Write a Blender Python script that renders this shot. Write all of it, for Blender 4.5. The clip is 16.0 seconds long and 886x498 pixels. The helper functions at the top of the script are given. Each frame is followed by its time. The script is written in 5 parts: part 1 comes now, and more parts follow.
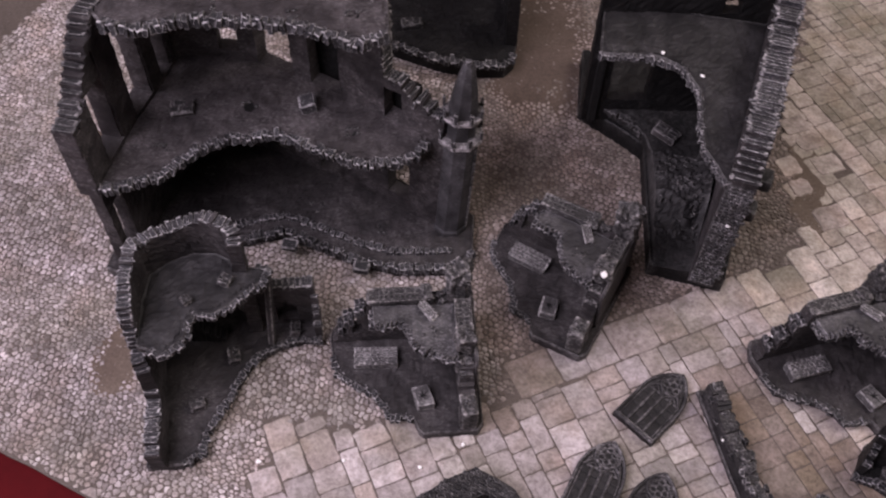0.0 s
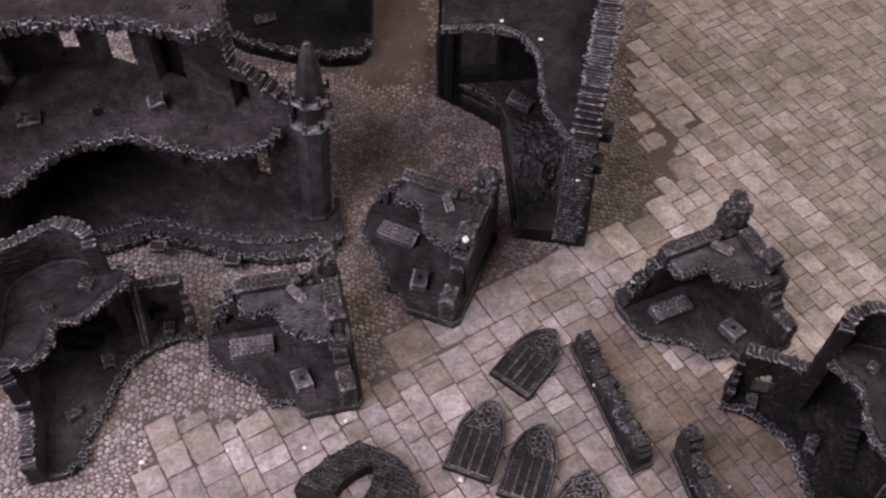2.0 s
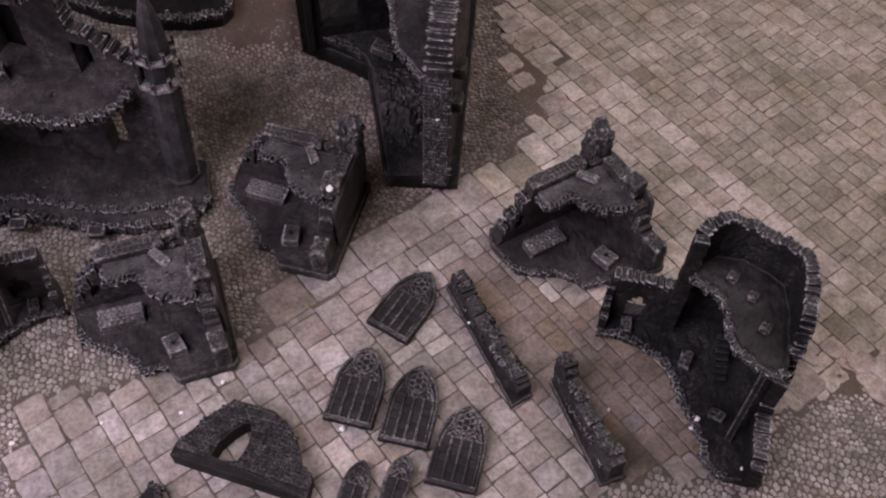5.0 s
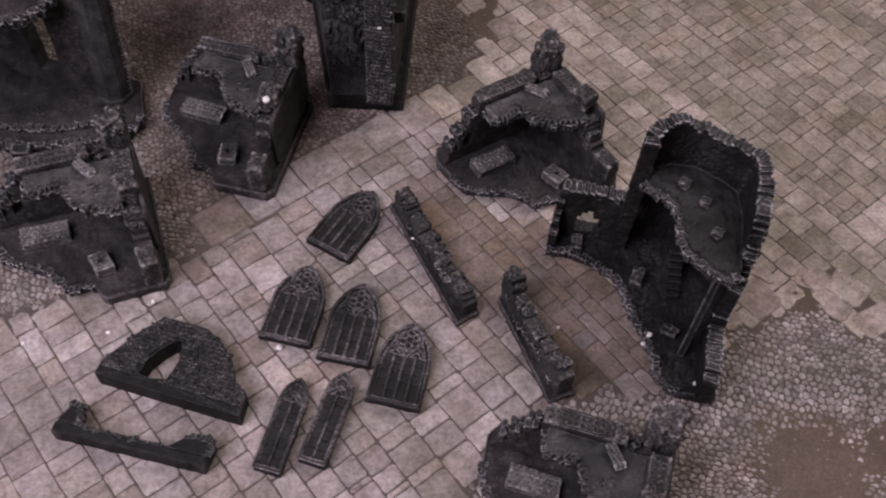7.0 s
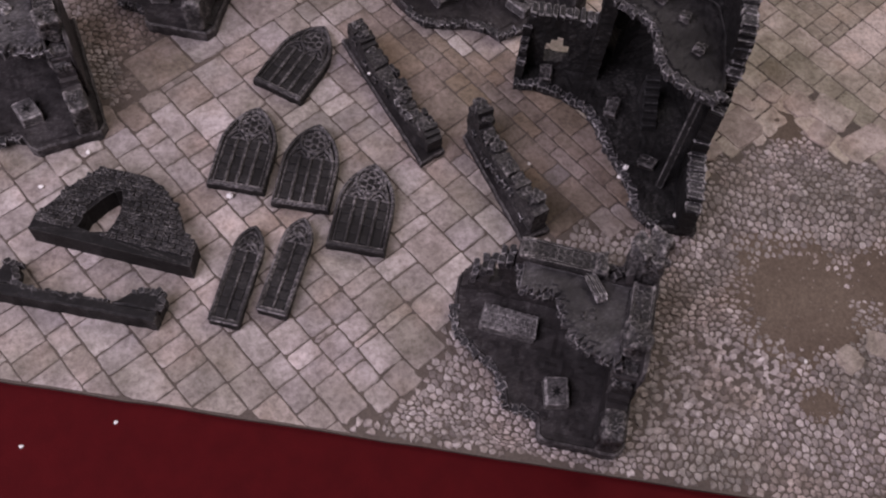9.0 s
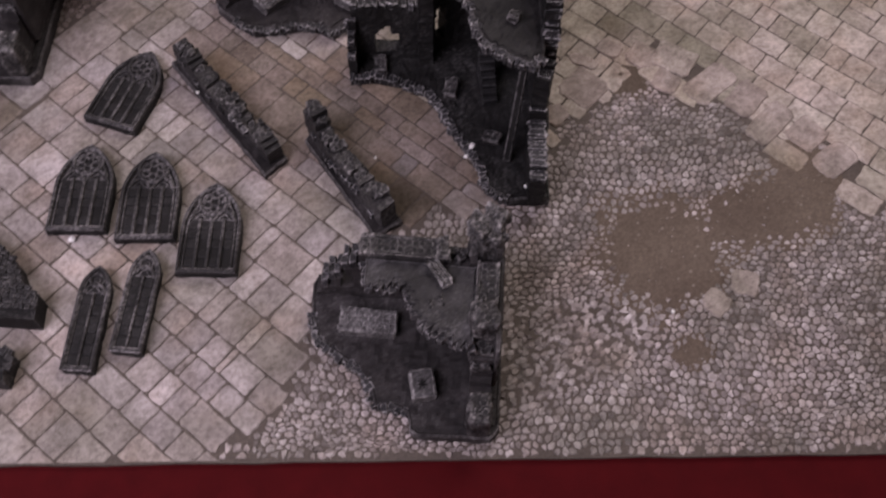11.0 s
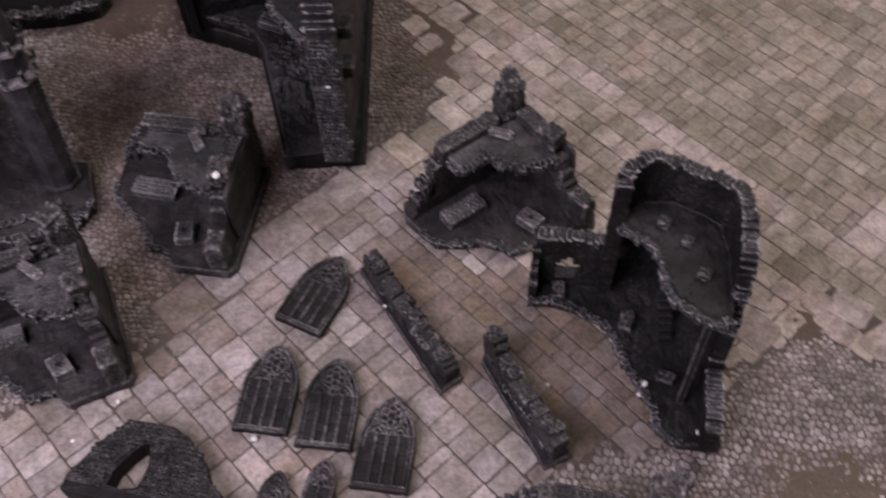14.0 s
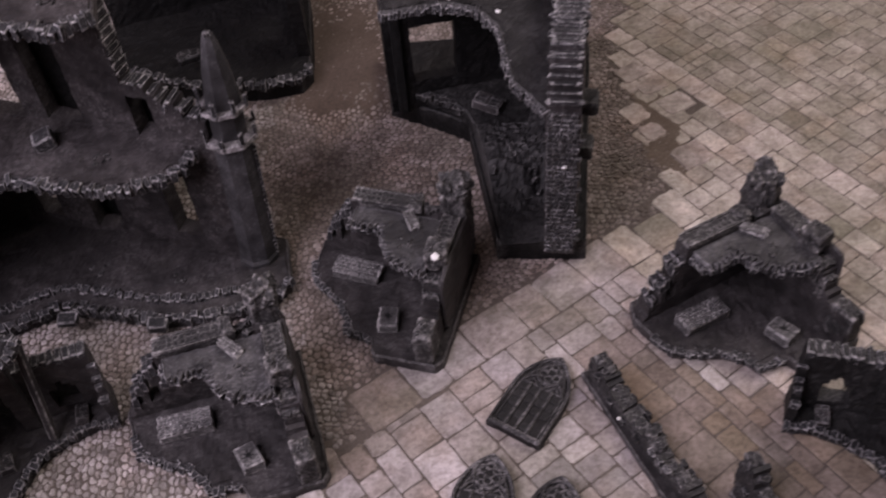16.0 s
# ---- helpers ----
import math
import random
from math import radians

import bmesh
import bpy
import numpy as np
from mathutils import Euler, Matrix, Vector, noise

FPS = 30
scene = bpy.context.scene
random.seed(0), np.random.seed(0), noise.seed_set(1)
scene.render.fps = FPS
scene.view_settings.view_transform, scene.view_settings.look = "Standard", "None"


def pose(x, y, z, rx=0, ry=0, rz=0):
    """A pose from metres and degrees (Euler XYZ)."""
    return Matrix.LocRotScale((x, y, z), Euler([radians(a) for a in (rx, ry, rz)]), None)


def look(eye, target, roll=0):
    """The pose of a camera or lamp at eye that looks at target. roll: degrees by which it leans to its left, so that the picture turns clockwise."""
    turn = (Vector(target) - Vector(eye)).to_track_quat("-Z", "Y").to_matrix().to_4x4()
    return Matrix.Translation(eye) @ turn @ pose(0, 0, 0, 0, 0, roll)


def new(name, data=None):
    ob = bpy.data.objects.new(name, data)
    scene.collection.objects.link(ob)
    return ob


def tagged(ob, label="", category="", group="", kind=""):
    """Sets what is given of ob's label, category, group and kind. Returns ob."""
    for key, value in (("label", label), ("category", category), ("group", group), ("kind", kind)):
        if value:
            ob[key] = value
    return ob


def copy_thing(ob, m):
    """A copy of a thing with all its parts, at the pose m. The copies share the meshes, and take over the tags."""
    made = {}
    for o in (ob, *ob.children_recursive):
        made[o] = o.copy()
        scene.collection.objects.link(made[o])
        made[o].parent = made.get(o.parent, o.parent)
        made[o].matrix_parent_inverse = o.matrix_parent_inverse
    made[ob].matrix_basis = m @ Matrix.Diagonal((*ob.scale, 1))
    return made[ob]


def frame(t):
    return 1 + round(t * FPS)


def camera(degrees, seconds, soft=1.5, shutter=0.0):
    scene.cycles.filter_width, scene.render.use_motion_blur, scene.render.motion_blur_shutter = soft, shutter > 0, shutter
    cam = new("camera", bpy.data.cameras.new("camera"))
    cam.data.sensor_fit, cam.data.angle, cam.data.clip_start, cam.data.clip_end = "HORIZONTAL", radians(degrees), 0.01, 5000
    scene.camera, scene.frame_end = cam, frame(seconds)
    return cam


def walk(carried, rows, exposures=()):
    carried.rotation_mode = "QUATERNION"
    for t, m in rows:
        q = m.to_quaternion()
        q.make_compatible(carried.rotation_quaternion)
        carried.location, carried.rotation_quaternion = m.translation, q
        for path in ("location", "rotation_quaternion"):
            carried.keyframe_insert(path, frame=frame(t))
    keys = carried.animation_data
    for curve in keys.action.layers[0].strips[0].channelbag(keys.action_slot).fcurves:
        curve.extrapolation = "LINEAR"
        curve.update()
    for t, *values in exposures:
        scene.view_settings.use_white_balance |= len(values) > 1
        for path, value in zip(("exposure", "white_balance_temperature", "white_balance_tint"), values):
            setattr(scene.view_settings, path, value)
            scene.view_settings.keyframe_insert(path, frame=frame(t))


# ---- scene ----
cam = camera(49.9, 16.0, 2.1, 0.5)
PATH = [
    (0, (0.006, -0.001, 0.728), (0.06, 1.154, -0.904), 1.7),
    (0.5, (0.015, -0.012, 0.726), (0.103, 1.137, -0.909), 1.6),
    (1, (0.025, -0.023, 0.725), (0.145, 1.131, -0.904), 1.9),
    (1.5, (0.04, -0.029, 0.726), (0.191, 1.127, -0.899), 1.5),
    (2, (0.056, -0.037, 0.724), (0.264, 1.12, -0.894), 1.6),
    (2.5, (0.069, -0.041, 0.72), (0.312, 1.113, -0.895), 1.8),
    (3, (0.09, -0.048, 0.715), (0.365, 1.1, -0.899), 0.5),
    (3.5, (0.098, -0.053, 0.714), (0.397, 1.081, -0.907), 0.3),
    (3.7, (0.101, -0.056, 0.714), (0.399, 1.077, -0.908), 0.1),
    (5.8, (0.111, -0.079, 0.67), (0.452, 0.993, -0.983), 2.9),
    (6, (0.111, -0.084, 0.657), (0.459, 0.982, -0.999), 2.1),
    (6.5, (0.12, -0.096, 0.643), (0.479, 0.942, -1.028), 1.7),
    (7, (0.122, -0.106, 0.64), (0.511, 0.962, -1.005), 4.5),
    (7.5, (0.125, -0.111, 0.624), (0.561, 0.908, -1.041), 7.3),
    (8, (0.123, -0.113, 0.605), (0.564, 0.836, -1.1), 6.9),
    (8.5, (0.117, -0.106, 0.589), (0.535, 0.757, -1.166), 8.0),
    (8.7, (0.117, -0.107, 0.584), (0.533, 0.749, -1.175), 7.9),
    (10.8, (0.187, -0.14, 0.566), (0.644, 0.679, -1.2), 1.9),
    (11, (0.194, -0.137, 0.571), (0.665, 0.682, -1.192), 1.5),
    (11.5, (0.207, -0.121, 0.584), (0.698, 0.725, -1.16), 0.7),
    (12, (0.21, -0.107, 0.592), (0.713, 0.806, -1.115), -0.6),
    (12.5, (0.212, -0.098, 0.593), (0.698, 0.839, -1.105), -1.7),
    (13, (0.206, -0.089, 0.598), (0.672, 0.856, -1.102), -1.7),
    (13.5, (0.19, -0.075, 0.617), (0.628, 0.91, -1.067), -1.7),
    (14, (0.166, -0.057, 0.631), (0.544, 1.021, -1.011), -2.0),
    (14.5, (0.142, -0.038, 0.635), (0.467, 1.094, -0.981), -1.5),
    (15, (0.12, -0.017, 0.634), (0.398, 1.159, -0.96), -1.8),
    (15.5, (0.112, 0.006, 0.618), (0.371, 1.255, -0.922), -3.8),
    (16, (0.094, 0.008, 0.562), (0.316, 1.328, -0.924), -5.9),
]
walk(cam, [(t, look(eye, target, roll)) for t, eye, target, roll in PATH], [(0, 0.23), (1.5, 0.12), (3.5, -0.05), (6, -0.11), (9, -0.20), (11, -0.19), (13, -0.08), (14.5, -0.13), (16, 0.0)])

# ---- light ----
world = bpy.data.worlds.new("room_air")
world.use_nodes = True
world.node_tree.nodes["Background"].inputs[0].default_value = (0.62, 0.56, 0.54, 1)
world.node_tree.nodes["Background"].inputs[1].default_value = 0.46
scene.world = world


def area_lamp(name, eye, target, size, watts, colour):
    data = bpy.data.lights.new(name, "AREA")
    data.shape, data.size, data.energy, data.color = "DISK", size, watts, colour
    ob = new(name, data)
    ob.matrix_world = look(eye, target)
    return ob


area_lamp("floor_lamp", (-0.76, -0.02, 1.14), (0.0, 0.40, 0), 1.25, 26.5, (1.0, 0.87, 1.05))
area_lamp("ceiling_lamp", (1.45, 0.75, 1.6), (0.6, 0.4, 0), 1.1, 21, (1.0, 0.875, 0.87))
scene.view_settings.exposure = 0.0

# ---- helpers for building ----
rng = random.Random(7)


def part(name, bm, material, parent=None, label="", smooth=False):
    """Links a bmesh, in its parent's own coordinates, as one mesh object."""
    me = bpy.data.meshes.new(name)
    bm.normal_update()
    bm.to_mesh(me)
    bm.free()
    me.materials.append(material)
    if smooth:
        me.shade_smooth()
    ob = new(name, me)
    ob.parent = parent
    return tagged(ob, label)


def thing(name, label, category, group="", kind="", x=0, y=0, z=0, turn=0):
    ob = new(name)
    ob.empty_display_size = 0.02
    ob.matrix_basis = pose(x, y, z, 0, 0, turn)
    return tagged(ob, label, category, group, kind)


def nodes_of(name):
    m = bpy.data.materials.new(name)
    m.use_nodes = True
    return m, m.node_tree.nodes, m.node_tree.links


def noise_tex(n, l, scale, detail=6, rough=0.6, coord=None):
    t = n.new("ShaderNodeTexNoise")
    t.inputs["Scale"].default_value, t.inputs["Detail"].default_value, t.inputs["Roughness"].default_value = scale, detail, rough
    if coord:
        l.new(coord, t.inputs["Vector"])
    return t


def ramp(n, l, source, a, b, ca=(0, 0, 0, 1), cb=(1, 1, 1, 1)):
    r = n.new("ShaderNodeValToRGB")
    r.color_ramp.elements[0].position, r.color_ramp.elements[1].position = a, b
    r.color_ramp.elements[0].color, r.color_ramp.elements[1].color = ca, cb
    l.new(source, r.inputs[0])
    return r


def blend(n, l, kind, factor, a, b):
    m = n.new("ShaderNodeMix")
    m.data_type, m.blend_type = "RGBA", kind
    for socket, v in ((m.inputs[0], factor), (m.inputs[6], a), (m.inputs[7], b)):
        if isinstance(v, (int, float)):
            socket.default_value = v
        elif isinstance(v, tuple):
            socket.default_value = v
        else:
            l.new(v, socket)
    return m.outputs[2]


def bump(n, l, height, strength, distance, normal=None):
    b = n.new("ShaderNodeBump")
    b.inputs["Strength"].default_value, b.inputs["Distance"].default_value = strength, distance
    l.new(height, b.inputs["Height"])
    if normal:
        l.new(normal, b.inputs["Normal"])
    return b.outputs[0]


def resin(name, dark=(0.009, 0.009, 0.010, 1), mid=(0.040, 0.039, 0.042, 1), light=(0.30, 0.29, 0.295, 1), amount=0.5, low=0.52, edges=0.9, sharp=(0.535, 0.62)):
    """Black-painted cast stone with a soft grey dry-brushed grain and pale worn edges."""
    m, n, l = nodes_of(name)
    p = n["Principled BSDF"]
    co = n.new("ShaderNodeNewGeometry").outputs["Position"]
    grain = noise_tex(n, l, 330, 5, 0.7, co)
    blot = noise_tex(n, l, 95, 4, 0.55, co)
    big = noise_tex(n, l, 24, 4, 0.6, co)
    streak = n.new("ShaderNodeMapping")
    streak.inputs["Scale"].default_value = (0.55, 1.0, 0.75)
    streak.inputs["Rotation"].default_value = (0.2, 0.3, 0.5)
    l.new(co, streak.inputs["Vector"])
    lines = noise_tex(n, l, 620, 4, 0.6, streak.outputs[0])
    point = n.new("ShaderNodeNewGeometry").outputs["Pointiness"]
    mixed = blend(n, l, "MULTIPLY", 1.0, ramp(n, l, blot.outputs[0], 0.34, 0.66, (0.25, 0.25, 0.25, 1)).outputs[0], ramp(n, l, big.outputs[0], 0.36, 0.62, (0.15, 0.15, 0.15, 1)).outputs[0])
    base = blend(n, l, "MIX", mixed, dark, mid)
    dust = ramp(n, l, lines.outputs[0], low, low + 0.13)
    patch = ramp(n, l, big.outputs[0], 0.42, 0.64, (0.15, 0.15, 0.15, 1), (1, 1, 1, 1))
    dusty = blend(n, l, "MULTIPLY", 1.0, dust.outputs[0], patch.outputs[0])
    k = n.new("ShaderNodeMath")
    k.operation = "MULTIPLY"
    k.inputs[1].default_value = amount
    l.new(dusty, k.inputs[0])
    base = blend(n, l, "MIX", k.outputs[0], base, tuple(0.45 * c for c in light[:3]) + (1,))
    worn = n.new("ShaderNodeMath")
    worn.operation = "MULTIPLY"
    l.new(ramp(n, l, point, *sharp, (0, 0, 0, 1), (edges, edges, edges, 1)).outputs[0], worn.inputs[0])
    l.new(ramp(n, l, grain.outputs[0], 0.42, 0.62, (0.06, 0.06, 0.06, 1)).outputs[0], worn.inputs[1])
    tips = n.new("ShaderNodeMath")
    tips.operation = "MULTIPLY"
    l.new(worn.outputs[0], tips.inputs[0])
    l.new(ramp(n, l, blot.outputs[0], 0.36, 0.56, (0.42, 0.42, 0.42, 1)).outputs[0], tips.inputs[1])
    base = blend(n, l, "MIX", tips.outputs[0], base, light)
    l.new(base, p.inputs["Base Color"])
    p.inputs["Roughness"].default_value = 0.6
    p.inputs["Specular IOR Level"].default_value = 0.25
    l.new(bump(n, l, lines.outputs[0], 0.45, 0.0005, bump(n, l, grain.outputs[0], 0.35, 0.0008, bump(n, l, blot.outputs[0], 0.45, 0.0018))), p.inputs["Normal"])
    return m


M_FLOOR = resin("painted_floor", (0.0135, 0.0117, 0.0120, 1), (0.067, 0.0595, 0.0605, 1), (0.38, 0.36, 0.355, 1), 0.5, 0.51)
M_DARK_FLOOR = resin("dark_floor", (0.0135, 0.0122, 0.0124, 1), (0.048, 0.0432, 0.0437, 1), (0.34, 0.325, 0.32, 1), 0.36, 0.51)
M_WALL = resin("painted_wall", (0.0122, 0.0108, 0.0111, 1), (0.055, 0.049, 0.050, 1), (0.38, 0.36, 0.355, 1), 0.55)
M_BRICK = resin("drybrushed_brick", (0.010, 0.010, 0.011, 1), (0.038, 0.037, 0.040, 1), (0.58, 0.56, 0.56, 1), 0.45, 0.52, 0.85)
M_DARK_BRICK = resin("dark_brick", (0.008, 0.0078, 0.0081, 1), (0.026, 0.0252, 0.0255, 1), (0.28, 0.268, 0.265, 1), 0.5, 0.51, 0.9)
M_BLACK = resin("black_wall", (0.0064, 0.0062, 0.0062, 1), (0.0175, 0.0169, 0.0169, 1), (0.27, 0.262, 0.26, 1), 0.42, 0.51)
M_WINDOW = resin("painted_window", (0.006, 0.0058, 0.006, 1), (0.014, 0.013, 0.0132, 1), (0.12, 0.115, 0.11, 1), 0.3, 0.53, 0.3)
M_RIM = resin("brushed_rim", (0.016, 0.0152, 0.0155, 1), (0.066, 0.063, 0.0635, 1), (0.56, 0.53, 0.53, 1), 0.85, 0.46, 0.9)
M_PALE = resin("pale_rubble", (0.028, 0.0265, 0.027, 1), (0.115, 0.110, 0.110, 1), (0.58, 0.56, 0.55, 1), 0.8, 0.46, 1.0)
M_SHAFT = resin("plain_shaft", (0.016, 0.0157, 0.0163, 1), (0.062, 0.060, 0.063, 1), (0.36, 0.35, 0.355, 1), 0.4, 0.53, 0.0)
M_ROUGH = resin("weathered_top", (0.014, 0.0137, 0.0140, 1), (0.043, 0.0408, 0.0405, 1), (0.42, 0.40, 0.39, 1), 0.75, 0.49, 1.0, (0.52, 0.59))
M_DUSTY = resin("dusty_floor", (0.018, 0.0175, 0.018, 1), (0.078, 0.075, 0.076, 1), (0.40, 0.39, 0.395, 1), 0.5, 0.50)
M_BLOCK = resin("brushed_block", (0.008, 0.0077, 0.0079, 1), (0.021, 0.0202, 0.0204, 1), (0.17, 0.162, 0.162, 1), 0.4, 0.51, 0.12)
M_STEP = resin("dark_step", (0.007, 0.007, 0.0073, 1), (0.024, 0.0235, 0.0245, 1), (0.16, 0.155, 0.157, 1), 0.3, 0.52, 0.3)
# near-black resin; on the far and tall ruins it also carries their shade
M_COAL_SHADE = resin("coal_and_shade", (0.0032, 0.0030, 0.0031, 1), (0.0085, 0.0082, 0.0083, 1), (0.20, 0.193, 0.19, 1), 0.25, 0.53, 0.8)
M_HEAP = resin("pitted_black", (0.0075, 0.0072, 0.0074, 1), (0.034, 0.0325, 0.033, 1), (0.19, 0.184, 0.18, 1), 0.4, 0.50, 0.9, (0.52, 0.60))
# near black, the colour of shade in pits, niches and behind windows
M_SHADE_BLACK = resin("shade_black", (0.003, 0.003, 0.003, 1), (0.006, 0.006, 0.006, 1), (0.02, 0.02, 0.02, 1), 0.1)

# ---- shapes ----
from mathutils.geometry import tessellate_polygon


def rimmed(bm, width=0.0012):
    """Gives every larger face a narrow border, so that wear keeps to the edges."""
    wide = [f for f in bm.faces if f.calc_area() > 14 * width * width and min(e.calc_length() for e in f.edges) > 2.5 * width]
    bmesh.ops.inset_individual(bm, faces=wide, thickness=width, depth=0)
    bmesh.ops.inset_individual(bm, faces=[f for f in wide if min(e.calc_length() for e in f.edges) > 2.5 * width], thickness=width, depth=0)


def box(bm, size, m, jitter=0.0, bevel=0.0):
    """A box of that size round m's origin, with chamfered, slightly crooked edges."""
    r = bmesh.ops.create_cube(bm, size=1, matrix=m @ Matrix.Diagonal((*size, 1)))
    vs = r["verts"]
    if bevel:
        edges = list({e for v in vs for e in v.link_edges})
        out = bmesh.ops.bevel(bm, geom=edges, offset=bevel, segments=1, profile=0.5, affect="EDGES")
        vs = out["verts"]
    for v in vs:
        v.co += Vector((rng.uniform(-1, 1), rng.uniform(-1, 1), rng.uniform(-1, 1))) * jitter
    return vs


def stone_mesh(name, size, jitter, material):
    bm = bmesh.new()
    box(bm, size, Matrix(), jitter * 0.12, min(size) * 0.10)
    big = [f for f in bm.faces if f.calc_area() > 0.2]
    bmesh.ops.inset_individual(bm, faces=big, thickness=0.08, depth=-0.012)
    bmesh.ops.inset_individual(bm, faces=big, thickness=0.10, depth=-0.01)
    lean = [rng.uniform(-jitter, jitter) for _ in range(6)]
    for v in bm.verts:
        x, y, z = v.co
        v.co = (x * (1 + lean[0] * z + lean[1] * y), y * (1 + lean[2] * z + lean[3] * x), z * (1 + lean[4] * x + lean[5] * y))
    me = bpy.data.meshes.new(name)
    bm.normal_update()
    bm.to_mesh(me)
    bm.free()
    me.materials.append(material)
    return me


BRICKS = [stone_mesh("brick", (1, 1, 1), 0.34, M_BRICK) for _ in range(14)]


DARK_BRICKS = [stone_mesh("brick", (1, 1, 1), 0.34, M_DARK_BRICK) for _ in range(10)]


PALE_BRICKS = [stone_mesh("brick", (1, 1, 1), 0.4, M_PALE) for _ in range(6)]


def brick(parent, name, m, size, meshes=BRICKS):
    """One stone of a broken edge, on a mesh that all of them share."""
    ob = new(name, meshes[rng.randrange(len(meshes))])
    ob.parent = parent
    ob.matrix_basis = m @ Matrix.Diagonal((*size, 1))
    return ob


def along(path):
    """Arc lengths of a plan line, and a function from arc length to place and direction."""
    pts = [Vector((p[0], p[1])) for p in path]
    run = [0.0]
    for a, b in zip(pts, pts[1:]):
        run.append(run[-1] + (b - a).length)

    def at(s):
        s = min(max(s, 0), run[-1])
        i = 0
        while i < len(pts) - 2 and s > run[i + 1]:
            i += 1
        d = (pts[i + 1] - pts[i]).normalized()
        return pts[i] + d * (s - run[i]), d

    def side(s):
        """A smoothed sideways direction."""
        d = at(s - 0.004)[1] + at(s + 0.004)[1]
        d = d.normalized() if d.length > 1e-6 else at(s)[1]
        return Vector((-d.y, d.x))
    return run[-1], at, side


def profile(points):
    def f(s):
        if s <= points[0][0]:
            return points[0][1]
        for (a, za), (b, zb) in zip(points, points[1:]):
            if s <= b:
                return za + (zb - za) * (s - a) / max(b - a, 1e-6)
        return points[-1][1]
    return f


def steps(lo, hi, d, extra):
    out = {round(lo, 5), round(hi, 5)}
    k = max(1, round((hi - lo) / d))
    for i in range(1, k):
        out.add(round(lo + (hi - lo) * i / k, 5))
    for e in extra:
        if lo < e < hi:
            out = {o for o in out if abs(o - e) > d * 0.4 or o in (round(lo, 5), round(hi, 5))} | {round(e, 5)}
    return sorted(out)


def wall(parent, path, thick, top, holes=(), z0=0.0, material=None, grain=0.0045, course=0.0065, name="wall", capped=True, ragged=0.004, label="", cap=0.0046, stones=None):
    """A cast wall along a plan line with a broken top, openings through it, and a stone on every step of the break."""
    length, at, side = along(path)
    f = profile(top)
    zmax = max(z for _, z in top) + 0.01
    ss = steps(0, length, grain, [h for o in holes for h in o[:2]])
    zs = steps(z0, zmax, grain, [h for o in holes for h in o[2:4]])
    r = random.Random(int(length * 1e5) + int(zmax * 1e4))
    jit = [r.uniform(-ragged, ragged) for _ in range(400)]
    heights = [max(z0 + 0.003, f(0.5 * (a + b)) + jit[int(a / 0.008) % 400]) for a, b in zip(ss, ss[1:])]

    def solid(i, j):
        if not (0 <= i < len(ss) - 1 and 0 <= j < len(zs) - 1):
            return False
        s, z = 0.5 * (ss[i] + ss[i + 1]), 0.5 * (zs[j] + zs[j + 1])
        if z > heights[i]:
            return False
        for o in holes:
            if o[0] < s < o[1] and o[2] < z < o[3]:
                if len(o) > 4:
                    q = abs((s - 0.5 * (o[0] + o[1])) / (0.5 * (o[1] - o[0])))
                    if z > o[3] - (o[3] - o[2]) * 0.4 * q ** 1.3:
                        continue
                return False
        return True

    bm = bmesh.new()
    made = {}

    def v(i, j, k):
        if (i, j, k) not in made:
            p, _ = at(ss[i])
            n = side(ss[i])
            w = 0.0005
            q = p + n * ((k - 0.5) * thick)
            made[i, j, k] = bm.verts.new((q.x + r.uniform(-w, w), q.y + r.uniform(-w, w), zs[j] + (r.uniform(-w, w) if j else 0)))
        return made[i, j, k]

    for i in range(len(ss) - 1):
        for j in range(len(zs) - 1):
            if not solid(i, j):
                continue
            bm.faces.new((v(i, j, 1), v(i + 1, j, 1), v(i + 1, j + 1, 1), v(i, j + 1, 1)))
            bm.faces.new((v(i, j, 0), v(i, j + 1, 0), v(i + 1, j + 1, 0), v(i + 1, j, 0)))
            if not solid(i - 1, j):
                bm.faces.new((v(i, j, 0), v(i, j, 1), v(i, j + 1, 1), v(i, j + 1, 0)))
            if not solid(i + 1, j):
                bm.faces.new((v(i + 1, j, 1), v(i + 1, j, 0), v(i + 1, j + 1, 0), v(i + 1, j + 1, 1)))
            if not solid(i, j + 1):
                bm.faces.new((v(i, j + 1, 1), v(i + 1, j + 1, 1), v(i + 1, j + 1, 0), v(i, j + 1, 0)))
            if not solid(i, j - 1):
                bm.faces.new((v(i, j, 0), v(i + 1, j, 0), v(i + 1, j, 1), v(i, j, 1)))
    ob = part(name, bm, material or M_WALL, parent, label)
    if capped:
        place = lambda s, z, w, h: brick(ob, "brick", Matrix.Translation((*at(s)[0], z)) @ pose(0, 0, 0, r.uniform(-0.03, 0.03) / thick, r.uniform(-4, 4), math.degrees(math.atan2(at(s)[1].y, at(s)[1].x)) + r.uniform(-1, 1) * 0.05 / thick), (w, thick * r.uniform(0.84, 1.06), h), stones or BRICKS)
        s = cap * 0.5
        prev = None
        while s < length:
            z = heights[min(len(heights) - 1, max(0, next((i for i in range(len(ss) - 1) if ss[i + 1] >= s), 0)))]
            z = max([zz for zz in zs if zz <= z + 0.5 * (zs[1] - zs[0])] + [zs[0]])
            place(s, z - 0.0002, cap * r.uniform(0.60, 0.97), 0.0036 * r.uniform(0.55, 1.4))
            if prev is not None and abs(z - prev) > course * 1.6:
                lo, hi = min(z, prev), max(z, prev)
                q = lo + course
